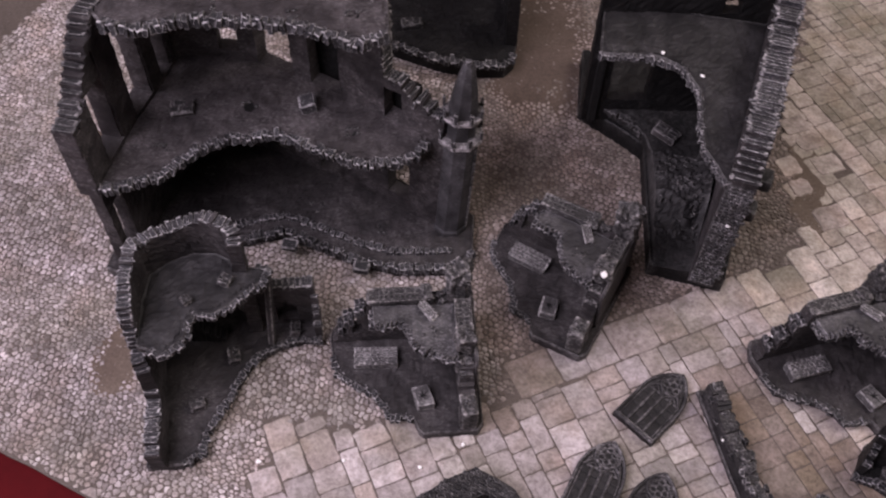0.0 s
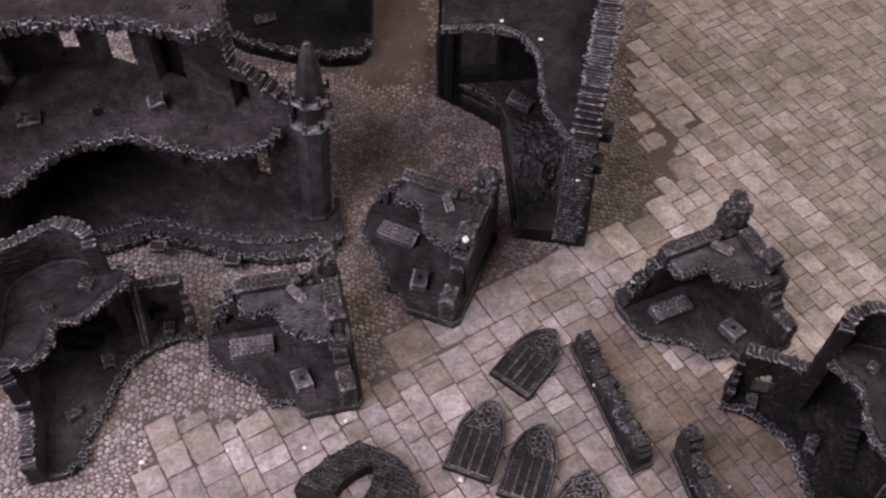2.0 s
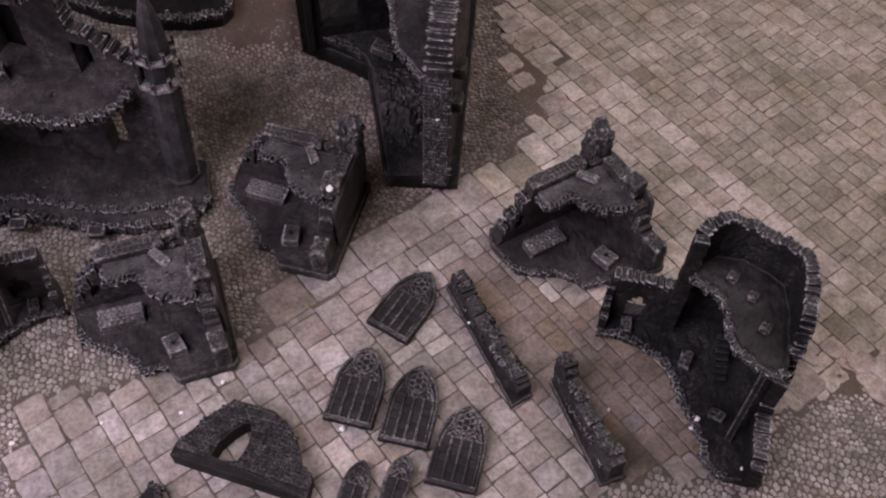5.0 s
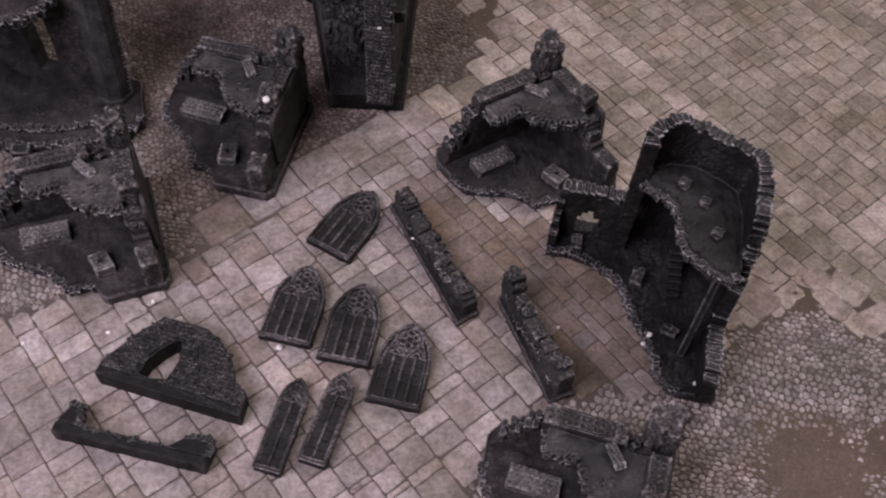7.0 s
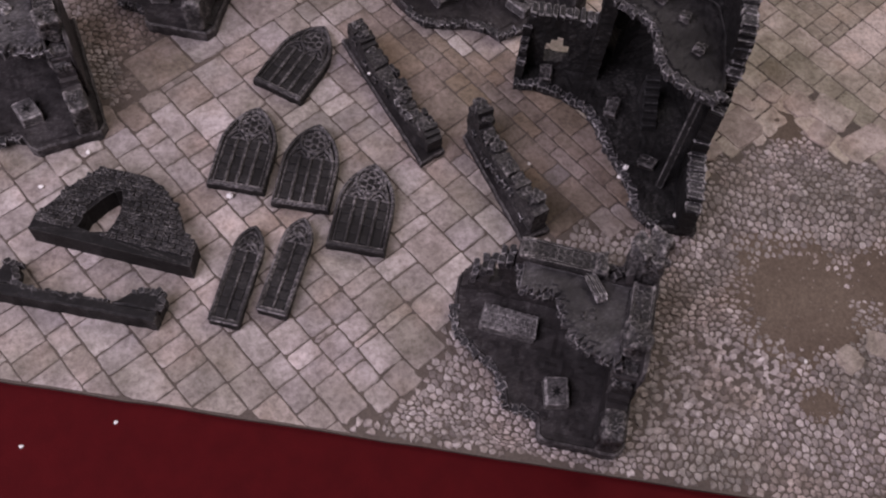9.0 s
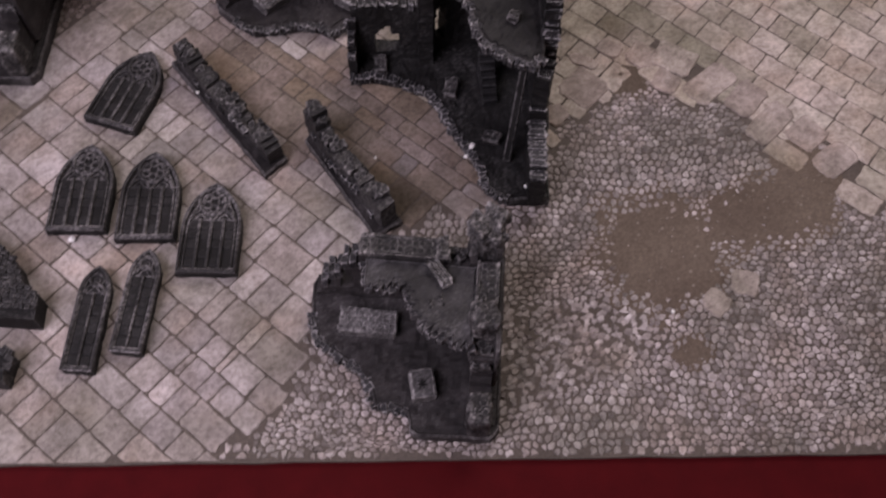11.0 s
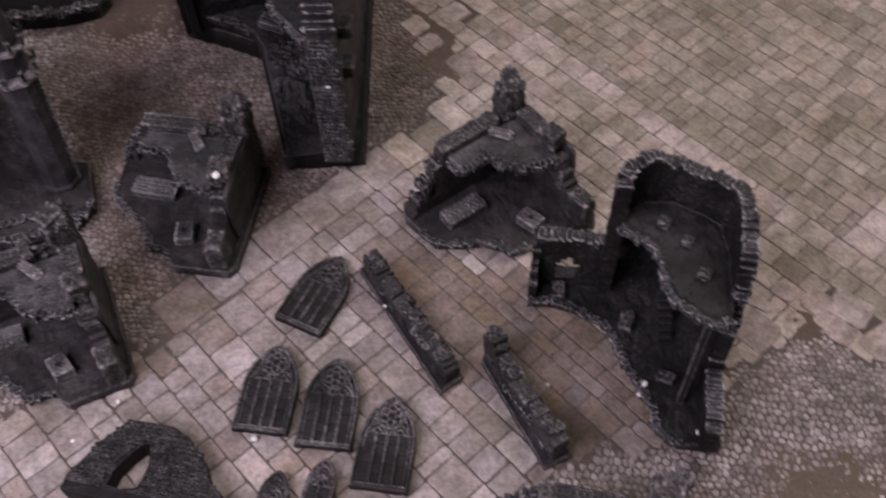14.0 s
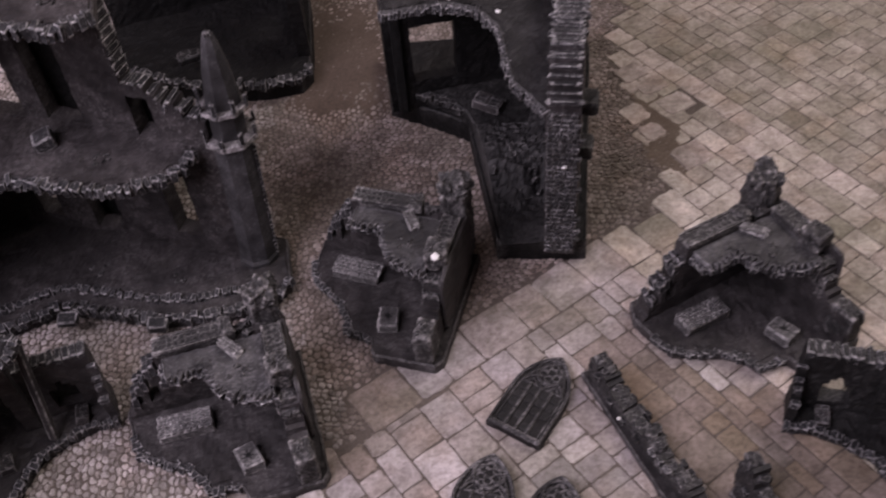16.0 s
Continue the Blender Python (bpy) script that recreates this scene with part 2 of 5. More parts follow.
                while q < hi - course * 0.4:
                    place(s - cap * 0.5, q, cap * r.uniform(0.7, 0.95), course * 0.8)
                    q += course
            prev = z
            s += cap
    return ob


def inside(p, poly):
    x, y = p
    c = False
    for (x0, y0), (x1, y1) in zip(poly, poly[1:] + poly[:1]):
        if (y0 > y) != (y1 > y) and x < (x1 - x0) * (y - y0) / (y1 - y0) + x0:
            c = not c
    return c


def slab(parent, name, outline, z0, z1, material, label="", holes=(), edge=0.0012, cell=0.0045):
    """A plate with that plan outline: a grid of small faces on top that reaches its worn rim, and a vertical side."""
    pts = [Vector((p[0], p[1])) for p in outline]
    if sum(a.x * b.y - b.x * a.y for a, b in zip(pts, pts[1:] + pts[:1])) < 0:
        pts.reverse()
    fine = []
    for a, b in zip(pts, pts[1:] + pts[:1]):
        k = max(1, round((b - a).length / cell))
        for i in range(k):
            fine.append(a.lerp(b, i / k) + Vector((rng.uniform(-1, 1), rng.uniform(-1, 1))) * 0.0004)
    bm = bmesh.new()
    n = len(fine)
    nor = []
    for i in range(n):
        d = (fine[(i + 1) % n] - fine[i - 1]).normalized() + (fine[(i + 2) % n] - fine[i - 2]).normalized()
        d = d.normalized() if d.length > 0.2 else (fine[(i + 1) % n] - fine[i]).normalized()
        nor.append(Vector((-d.y, d.x)))
    ring0 = [bm.verts.new((p.x, p.y, z0)) for p in fine]
    ring1 = [bm.verts.new((p.x, p.y, z1 - edge)) for p in fine]
    ring2 = [bm.verts.new((p.x + m.x * edge, p.y + m.y * edge, z1)) for p, m in zip(fine, nor)]
    for i in range(n):
        j = (i + 1) % n
        bm.faces.new((ring0[i], ring0[j], ring1[j], ring1[i]))
        bm.faces.new((ring1[i], ring1[j], ring2[j], ring2[i]))
    ring3 = [bm.verts.new((p.x + m.x * edge * 1.9, p.y + m.y * edge * 1.9, z1)) for p, m in zip(fine, nor)]
    for i in range(n):
        j = (i + 1) % n
        bm.faces.new((ring2[i], ring2[j], ring3[j], ring3[i]))
    xs, ys = [p.x for p in fine], [p.y for p in fine]
    inner = [(v.co.x, v.co.y) for v in ring3]
    if (max(xs) - min(xs)) * (max(ys) - min(ys)) > 0.003:
        # a cast crust, lumpy and pitted, over the plate
        made, d = {}, 0.0028
        for i in range(int((max(xs) - min(xs)) / d)):
            for j in range(int((max(ys) - min(ys)) / d)):
                quad = [(min(xs) + (i + a) * d, min(ys) + (j + b) * d) for a, b in ((0, 0), (1, 0), (1, 1), (0, 1))]
                if not all(inside(q, inner) for q in quad):
                    continue
                corner = []
                for (a, b), (x, y) in zip(((0, 0), (1, 0), (1, 1), (0, 1)), quad):
                    if (i + a, j + b) not in made:
                        q = Vector((x * 110, y * 110, z1 * 60))
                        made[i + a, j + b] = bm.verts.new((x, y, z1 + 0.0004 + 0.0008 * noise.noise(q) + 0.0008 * noise.noise(q * 2.6) - 0.0020 * max(0, noise.noise(q * 0.45) - 0.25)))
                    corner.append(made[i + a, j + b])
                bm.faces.new(corner)
        for v in ring3:
            v.co.z -= 0.0006
    for tri in tessellate_polygon([[Vector((v.co.x, v.co.y, 0)) for v in ring3]]):
        a, b, d = (ring3[i] for i in tri)
        up = (b.co - a.co).cross(d.co - a.co).z
        if abs(up) > 1e-12:
            bm.faces.new((a, b, d) if up > 0 else (a, d, b))
    ob = part(name, bm, material, parent, label)
    for x, y, r in holes:
        # a broken pit: black disc painted for its shade, with torn stones round it
        pit = bmesh.new()
        rim = [pit.verts.new((x + r * k * math.cos(a), y + r * k * math.sin(a), z1 + 0.0003)) for a, k in ((2 * math.pi * q / 11, rng.uniform(0.6, 1.15)) for q in range(11))]
        mid = pit.verts.new((x, y, z1 + 0.0001))
        for q in range(11):
            pit.faces.new((rim[q], rim[(q + 1) % 11], mid))
        part("pit", pit, M_SHADE_BLACK, ob, "black disc for the shade in a broken pit")
        for q in range(5):
            a = rng.uniform(0, 6.28)
            brick(ob, "stone", Matrix.Translation((x + r * 1.1 * math.cos(a), y + r * 1.1 * math.sin(a), z1)) @ pose(0, 0, 0, rng.uniform(-20, 20), rng.uniform(-20, 20), rng.uniform(0, 90)), (0.0035, 0.0028, 0.0026), DARK_BRICKS)
    return ob


def lump(bm, size, m, rough=0.0012, fine=0.0005, cuts=5):
    """A weathered block in an empty mesh: rounded at its corners, uneven all over."""
    bmesh.ops.create_cube(bm, size=1)
    bmesh.ops.subdivide_edges(bm, edges=list(bm.edges), cuts=cuts, use_grid_fill=True)
    seed = Vector((rng.uniform(0, 90), rng.uniform(0, 90), 0))
    for v in bm.verts:
        d = (abs(v.co.x) ** 7 + abs(v.co.y) ** 7 + abs(v.co.z) ** 7) ** (1 / 7)
        p = v.co * (0.5 / max(d, 1e-6)) if d > 0.4 else v.co
        p = Vector((p.x * size[0], p.y * size[1], p.z * size[2]))
        q = m @ p
        n = (m.to_3x3() @ Vector((v.co.x / size[0], v.co.y / size[1], v.co.z / size[2]))).normalized()
        v.co = q + n * (rough * noise.noise(q * 130 + seed) + fine * noise.noise(q * 420 + seed))


def torn(line, centre, pitch=0.0034, out=0.0036):
    """A torn edge: pointed stones and gaps in turn along a plan line."""
    length, at, side = along(line)
    pts, s = [], 0.0
    while s < length:
        p, _ = at(s)
        n = side(s)
        if n.dot(p - Vector(centre)) < 0:
            n = -n
        q = p + n * (rng.uniform(0.35, 1.0) * out if len(pts) % 3 == 1 else rng.uniform(-0.2, 0.35) * out if len(pts) % 3 == 2 else -rng.uniform(0.2, 0.6) * out)
        pts.append((q.x, q.y))
        s += pitch * rng.uniform(0.3, 0.55)
    return pts


def teeth(parent, line, z, size=0.0045, height=0.008, out=0.0, name="stone", reach=1.3, stones=None):
    """Broken stones side by side along a torn edge."""
    length, at, side = along(line)
    s = size * 0.4
    while s < length:
        p, d = at(s)
        n = side(s)
        q = p + n * (out + rng.uniform(-0.3, 0.3) * size)
        w = size * rng.uniform(0.65, 1.1)
        brick(parent, name, Matrix.Translation((q.x, q.y, z + rng.uniform(-0.12, 0.1) * height)) @ pose(0, 0, 0, rng.uniform(-16, 16), rng.uniform(-16, 16), math.degrees(math.atan2(d.y, d.x)) + rng.uniform(-18, 18)), (w, size * reach * rng.uniform(0.7, 1.35), height * rng.uniform(0.7, 1.1)), stones or BRICKS)
        s += size * rng.uniform(0.8, 1.05)


def rubble(parent, corners, z, thick, bricks=(5, 3), material=None, tilt=(0, 0), name="rubble_slab"):
    """A fallen piece of masonry: a plate with its bricks standing proud."""
    c = [Vector((*p, 0)) for p in corners]
    mid = sum(c, Vector()) / 4
    u, w = (c[1] - c[0] + c[2] - c[3]) / 2, (c[3] - c[0] + c[2] - c[1]) / 2
    lu, lw = u.length, w.length
    m = Matrix.Translation((mid.x, mid.y, z)) @ Matrix.Rotation(math.atan2(u.y, u.x), 4, "Z") @ pose(0, 0, 0, tilt[0], tilt[1], 0)
    bm = bmesh.new()
    box(bm, (lu, lw, thick), m @ Matrix.Translation((0, 0, thick / 2)), 0.0006, 0.0010)
    rimmed(bm, 0.0010)
    ob = part(name, bm, M_PALE if material is None else material, parent)
    nu, nw = bricks
    if nu * nw > 1:
        for j in range(nw):
            for i in range(nu):
                bx = (i + 0.5 + (0.25 if j % 2 else -0.1)) / nu - 0.5
                if abs(bx) > 0.5 - 0.35 / nu:
                    continue
                brick(ob, "brick", m @ Matrix.Translation((bx * lu, ((j + 0.5) / nw - 0.5) * lw, thick)) @ pose(0, 0, 0, rng.uniform(-4, 4), rng.uniform(-4, 4), rng.uniform(-5, 5)), (lu / nu * 0.84, lw / nw * 0.82, 0.0018), PALE_BRICKS if material is None else DARK_BRICKS)
    return ob


# ---- the room and the table ----
def plain(name, base, second, scale, rough=0.8, strength=0.2, dist=0.001, spec=0.3):
    m, n, l = nodes_of(name)
    co = n.new("ShaderNodeTexCoord").outputs["Object"]
    a, b = noise_tex(n, l, scale, 6, 0.6, co), noise_tex(n, l, scale * 14, 3, 0.6, co)
    col = blend(n, l, "MIX", ramp(n, l, a.outputs[0], 0.3, 0.7).outputs[0], base, second)
    p = n["Principled BSDF"]
    l.new(col, p.inputs["Base Color"])
    p.inputs["Roughness"].default_value, p.inputs["Specular IOR Level"].default_value = rough, spec
    l.new(bump(n, l, b.outputs[0], strength, dist), p.inputs["Normal"])
    return m


M_PAINT = plain("wall_paint", (0.76, 0.72, 0.68, 1), (0.81, 0.775, 0.73, 1), 3)
M_CLOTH = plain("red_cloth", (0.050, 0.0022, 0.0035, 1), (0.065, 0.003, 0.0045, 1), 60, 0.85, 0.4, 0.0006, 0.1)
M_BOARD = plain("floor_board", (0.2, 0.13, 0.08, 1), (0.26, 0.17, 0.1, 1), 6)


def simple_box(name, lo, hi, material, label, category, kind="structure", parent=None):
    bm = bmesh.new()
    c = [(a + b) / 2 for a, b in zip(lo, hi)]
    box(bm, [b - a for a, b in zip(lo, hi)], Matrix.Translation(c))
    return tagged(part(name, bm, material, parent), label, category, "", kind)


simple_box("floor", (-2.6, -2.2, -0.80), (3.2, 3.2, -0.75), M_BOARD, "brown wooden floor of the room", "floor")
simple_box("ceiling", (-2.6, -2.2, 2.4), (3.2, 3.2, 2.45), M_PAINT, "plain off-white ceiling of the room", "ceiling")
simple_box("wall_south", (-2.6, -2.3, -0.75), (3.2, -2.2, 2.4), M_PAINT, "plain off-white painted room wall", "wall")
simple_box("wall_north", (-2.6, 3.2, -0.75), (3.2, 3.3, 2.4), M_PAINT, "plain off-white painted room wall", "wall")
simple_box("wall_west", (-2.7, -2.2, -0.75), (-2.6, 3.2, 2.4), M_PAINT, "plain off-white painted room wall", "wall")
simple_box("wall_east", (3.2, -2.2, -0.75), (3.3, 3.2, 2.4), M_PAINT, "plain off-white painted room wall", "wall")

# plan frame of the mat: its near edge runs from A along EX, and EY points over it
EDGE_A, EX = Vector((0.041, 0.1235)), Vector((math.cos(radians(-27.55)), math.sin(radians(-27.55))))
EY = Vector((-EX.y, EX.x))


def mat_point(a, b):
    p = EDGE_A + EX * a + EY * b
    return p.x, p.y


table = thing("table", "table under a plain dark red cloth", "table", x=EDGE_A.x, y=EDGE_A.y, z=-0.003, turn=-27.55)
bm = bmesh.new()
box(bm, (2.9, 1.9, 0.03), Matrix.Translation((0.1, 0.55, -0.018)))
part("tabletop", bm, M_BOARD, table)
bm = bmesh.new()
bmesh.ops.create_grid(bm, x_segments=60, y_segments=50, size=0.5, matrix=Matrix.Translation((0.1, 0.55, 0)) @ Matrix.Diagonal((2.94, 1.94, 1, 1)))
for v in bm.verts:
    if v.co.y < -0.012 or abs(v.co.x - 0.1) > 1.3:
        v.co.z += 0.0006 * noise.noise(v.co * 9)
    else:
        v.co.z -= 0.0008
bmesh.ops.solidify(bm, geom=list(bm.faces), thickness=0.0012)
part("tablecloth", bm, M_CLOTH, table, "smooth dark red cloth", True)
for x in (-0.8, 1.3):
    for y in (-0.3, 1.4):
        bm = bmesh.new()
        box(bm, (0.06, 0.06, 0.717), Matrix.Translation((x, y, -0.0325 - 0.3575)))
        part("leg", bm, M_BOARD, table)

# ---- corner ruins ----
def coping(parent, x0, x1, y0, y1, z, kerb=True):
    """A weathered top course with small dressed stones between two raised kerbs."""
    bm = bmesh.new()
    lump(bm, (x1 - x0, y1 - y0, 0.0055), Matrix.Translation(((x0 + x1) / 2, (y0 + y1) / 2, z - 0.0026)) @ pose(0, 0, 0, rng.uniform(-1.5, 1.5), rng.uniform(-1.5, 1.5), rng.uniform(-1, 1)), 0.0009, 0.0010, 10)
    ob = part("coping", bm, M_ROUGH, parent)
    along_x = x1 - x0 > y1 - y0
    long, wide = max(x1 - x0, y1 - y0), min(x1 - x0, y1 - y0)
    mid = Matrix.Translation(((x0 + x1) / 2, (y0 + y1) / 2, z)) @ pose(0, 0, 0, 0, 0, 0 if along_x else 90)
    k = max(1, int(long / 0.0042))
    for i in range(k):
        for j in (-0.17, 0.17):
            if rng.random() < 0.8:
                brick(ob, "brick", mid @ Matrix.Translation((((i + 0.5) / k - 0.5) * (long - 0.003), j * wide, -0.0002)) @ pose(0, 0, 0, rng.uniform(-4, 4), rng.uniform(-4, 4), rng.uniform(-4, 4)), (0.0037, wide * 0.30, 0.0015), DARK_BRICKS)
    if kerb:
        for j in (-0.43, 0.43):
            brick(ob, "kerb", mid @ Matrix.Translation((0, j * wide, 0)) @ pose(0, 0, 0, 0, rng.uniform(-1, 1), 0), (long * 0.96, wide * 0.13, 0.0024), KERBS)
    return ob


def block(parent, x, y, size, z, turn=0.0, name="buttress", rough=0.0016):
    """A weathered stone that stands with its top at z, with torn grit on it."""
    bm = bmesh.new()
    lump(bm, size, Matrix.Translation((x, y, z - size[2] / 2)) @ pose(0, 0, 0, 0, 0, turn), rough, 0.0012, 8)
    ob = part(name, bm, M_ROUGH, parent)
    for k in range(4):
        u, v = rng.uniform(-0.33, 0.33) * size[0], rng.uniform(-0.33, 0.33) * size[1]
        brick(ob, "stone", Matrix.Translation((x + u, y + v, z - 0.0004)) @ pose(0, 0, 0, rng.uniform(-14, 14), rng.uniform(-14, 14), rng.uniform(0, 90)), (0.0046, 0.0036, 0.0022), DARK_BRICKS)
    return ob


def corner_ruin(x, y, turn, label):
    t = thing("corner_ruin", label, "ruin", "corner ruins", x=x, y=y, turn=turn)
    torn_front = [(0.127, 0.030), (0.122, 0.048), (0.1045, 0.060), (0.093, 0.067), (0.084, 0.078), (0.080, 0.090), (0.066, 0.090), (0.060, 0.093), (0.057, 0.103)]
    base = slab(t, "base", [(0.004, -0.004), (0.122, -0.003), (0.129, 0.010)] + torn_front + [(0.053, 0.1065), (0.008, 0.1055), (0.003, 0.099)], 0, 0.010, M_DARK_FLOOR)
    teeth(base, torn_front[:-1], 0.0075, 0.0042, 0.0055)
    # long wall: full height under its coping, then broken down in steps to its end
    wall(t, [(0.023, 0.0110), (0.126, 0.0110)], 0.0125, [(0, 0.066), (0.017, 0.065), (0.0175, 0.068), (0.0705, 0.068), (0.071, 0.054), (0.081, 0.052), (0.0815, 0.039), (0.090, 0.037), (0.0905, 0.025), (0.098, 0.023), (0.0985, 0.015), (0.103, 0.014)], [(0.077, 0.085, 0.024, 0.040)], 0.009, M_DARK_FLOOR, capped=False, ragged=0.0008)
    wall(t, [(0.0165, 0.015), (0.0165, 0.104)], 0.0125, [(0, 0.068), (0.046, 0.068), (0.0465, 0.057), (0.056, 0.056), (0.0565, 0.047), (0.062, 0.042), (0.068, 0.036), (0.089, 0.034)], [], 0.009, M_DARK_FLOOR, capped=False, ragged=0.0008)
    coping(t, 0.0405, 0.0945, 0.0040, 0.0178, 0.0718)
    coping(t, 0.0098, 0.0232, 0.0165, 0.0445, 0.0712)
    block(t, 0.0168, 0.0545, (0.0160, 0.0170, 0.018), 0.0800, 8, rough=0.0030)
    block(t, 0.0175, 0.0670, (0.0150, 0.0080, 0.018), 0.0600, 0, rough=0.0012)
    block(t, 0.0168, 0.0735, (0.0125, 0.0060, 0.020), 0.0510, 0, rough=0.0010)
    block(t, 0.0160, 0.0955, (0.0140, 0.0200, 0.030), 0.0395, 3, rough=0.0018)
    block(t, 0.0450, 0.0100, (0.0085, 0.0150, 0.012), 0.0745, 10, rough=0.0016)
    for u, z in ((0.0985, 0.055), (0.1030, 0.053), (0.1085, 0.041), (0.1130, 0.038), (0.1185, 0.026)):
        for k in (-0.0035, 0.0035):
            brick(t, "stone", Matrix.Translation((u, 0.011 + k, z)) @ pose(0, 0, 0, rng.uniform(-8, 8), rng.uniform(-8, 8), rng.uniform(-8, 8)), (0.0042, 0.0060, 0.0105))
    bm = bmesh.new()
    lump(bm, (0.020, 0.021, 0.078), Matrix.Translation((0.0180, 0.0020, 0.0475)), 0.0022, 0.0016, 9)
    pillar = part("pillar", bm, M_ROUGH, t)
    for px, py, s in ((0.0150, -0.0020, 0.0155), (0.0215, 0.0050, 0.0130), (0.0250, -0.0020, 0.0100), (0.0135, 0.0080, 0.0100)):
        bm = bmesh.new()
        lump(bm, (s, s * 0.9, s * 0.8), Matrix.Translation((px, py, 0.0835 + s * 0.25)) @ pose(0, 0, 0, rng.uniform(-12, 12), rng.uniform(-12, 12), rng.uniform(0, 90)), 0.0030, 0.0018, 7)
        part("boulder", bm, M_ROUGH, pillar)
    for k in range(6):
        # stones bitten out of the wall beside the pillar
        brick(t, "stone", Matrix.Translation((rng.uniform(0.029, 0.039), rng.uniform(0.006, 0.017), 0.0665)) @ pose(0, 0, 0, rng.uniform(-18, 18), rng.uniform(-18, 18), rng.uniform(0, 90)), (0.0050, 0.0040, 0.0055), DARK_BRICKS)
    bm = bmesh.new()
    lump(bm, (0.0035, 0.070, 0.058), Matrix.Translation((0.0085, 0.040, 0.039)), 0.0010, 0.0008, 9)
    part("outer_face", bm, M_DARK_FLOOR, t)
    edge = [(0.091, 0.018), (0.090, 0.033), (0.081, 0.0355), (0.071, 0.0325), (0.064, 0.0345), (0.060, 0.046), (0.0545, 0.055), (0.048, 0.060), (0.040, 0.063), (0.033, 0.067), (0.022, 0.068)]
    floor = slab(t, "upper_floor", [(0.022, 0.018), (0.090, 0.017)] + torn(edge[1:], (0.03, 0.02)), 0.059, 0.066, M_DUSTY, "ragged upper floor", [(0.044, 0.045, 0.0045)], 0.0007)
    teeth(floor, edge, 0.0600, 0.0044, 0.0062, 0, "stone", 1.1)
    rubble(t, [(0.108, 0.0275), (0.074, 0.0300), (0.0685, 0.044), (0.1075, 0.0452)], 0.010, 0.0085, (8, 5), tilt=(2, 2))
    cracked = rubble(t, [(0.0626, 0.0695), (0.048, 0.066), (0.041, 0.084), (0.055, 0.0872)], 0.010, 0.0085, (1, 1), tilt=(-3, 3))
    mid = Matrix.Translation((0.0517, 0.0767, 0.0191)) @ pose(0, 0, 0, -3, 3, -6)
    # flat star painted black for the shade inside the crack
    bm = bmesh.new()
    rays = [bm.verts.new(mid @ Vector((r * math.cos(g), r * math.sin(g), 0))) for g, r in ((math.pi * q / 7, 0.0056 * rng.uniform(0.7, 1.1) if q % 2 else 0.0014) for q in range(14))]
    bm.faces.new(rays)
    part("crack", bm, M_SHADE_BLACK, cracked, "black star for the shade in a crack")
    plank = rubble(t, [(0.0535, 0.0212), (0.048, 0.0162), (0.036, 0.031), (0.0424, 0.034)], 0.066, 0.004, (1, 1), tilt=(4, 4))
    for k in (-1, 0, 1):
        m = Matrix.Translation((0.0450 + 0.0021 * k, 0.0256 + 0.0017 * k, 0.0706)) @ pose(0, 0, 0, 4, 4, 129)
        brick(plank, "board", m, (0.0165, 0.0019, 0.0012), PALE_BRICKS)
    return t


KERBS = [stone_mesh("kerb", (1, 1, 1), 0.06, M_ROUGH) for _ in range(3)]
corner_ruin(0.058, 0.432, 182.4, "small black ruined corner, two storeys, on cobbles")
corner_ruin(0.2043, 0.4794, 149.6, "small black ruined corner with a white crumb, beside a tower")
corner_ruin(0.4142, 0.4346, 194.5, "small black ruined corner standing on pale flagstones")
corner_ruin(0.3705, 0.0799, 147.2, "small black ruined corner near the table edge")


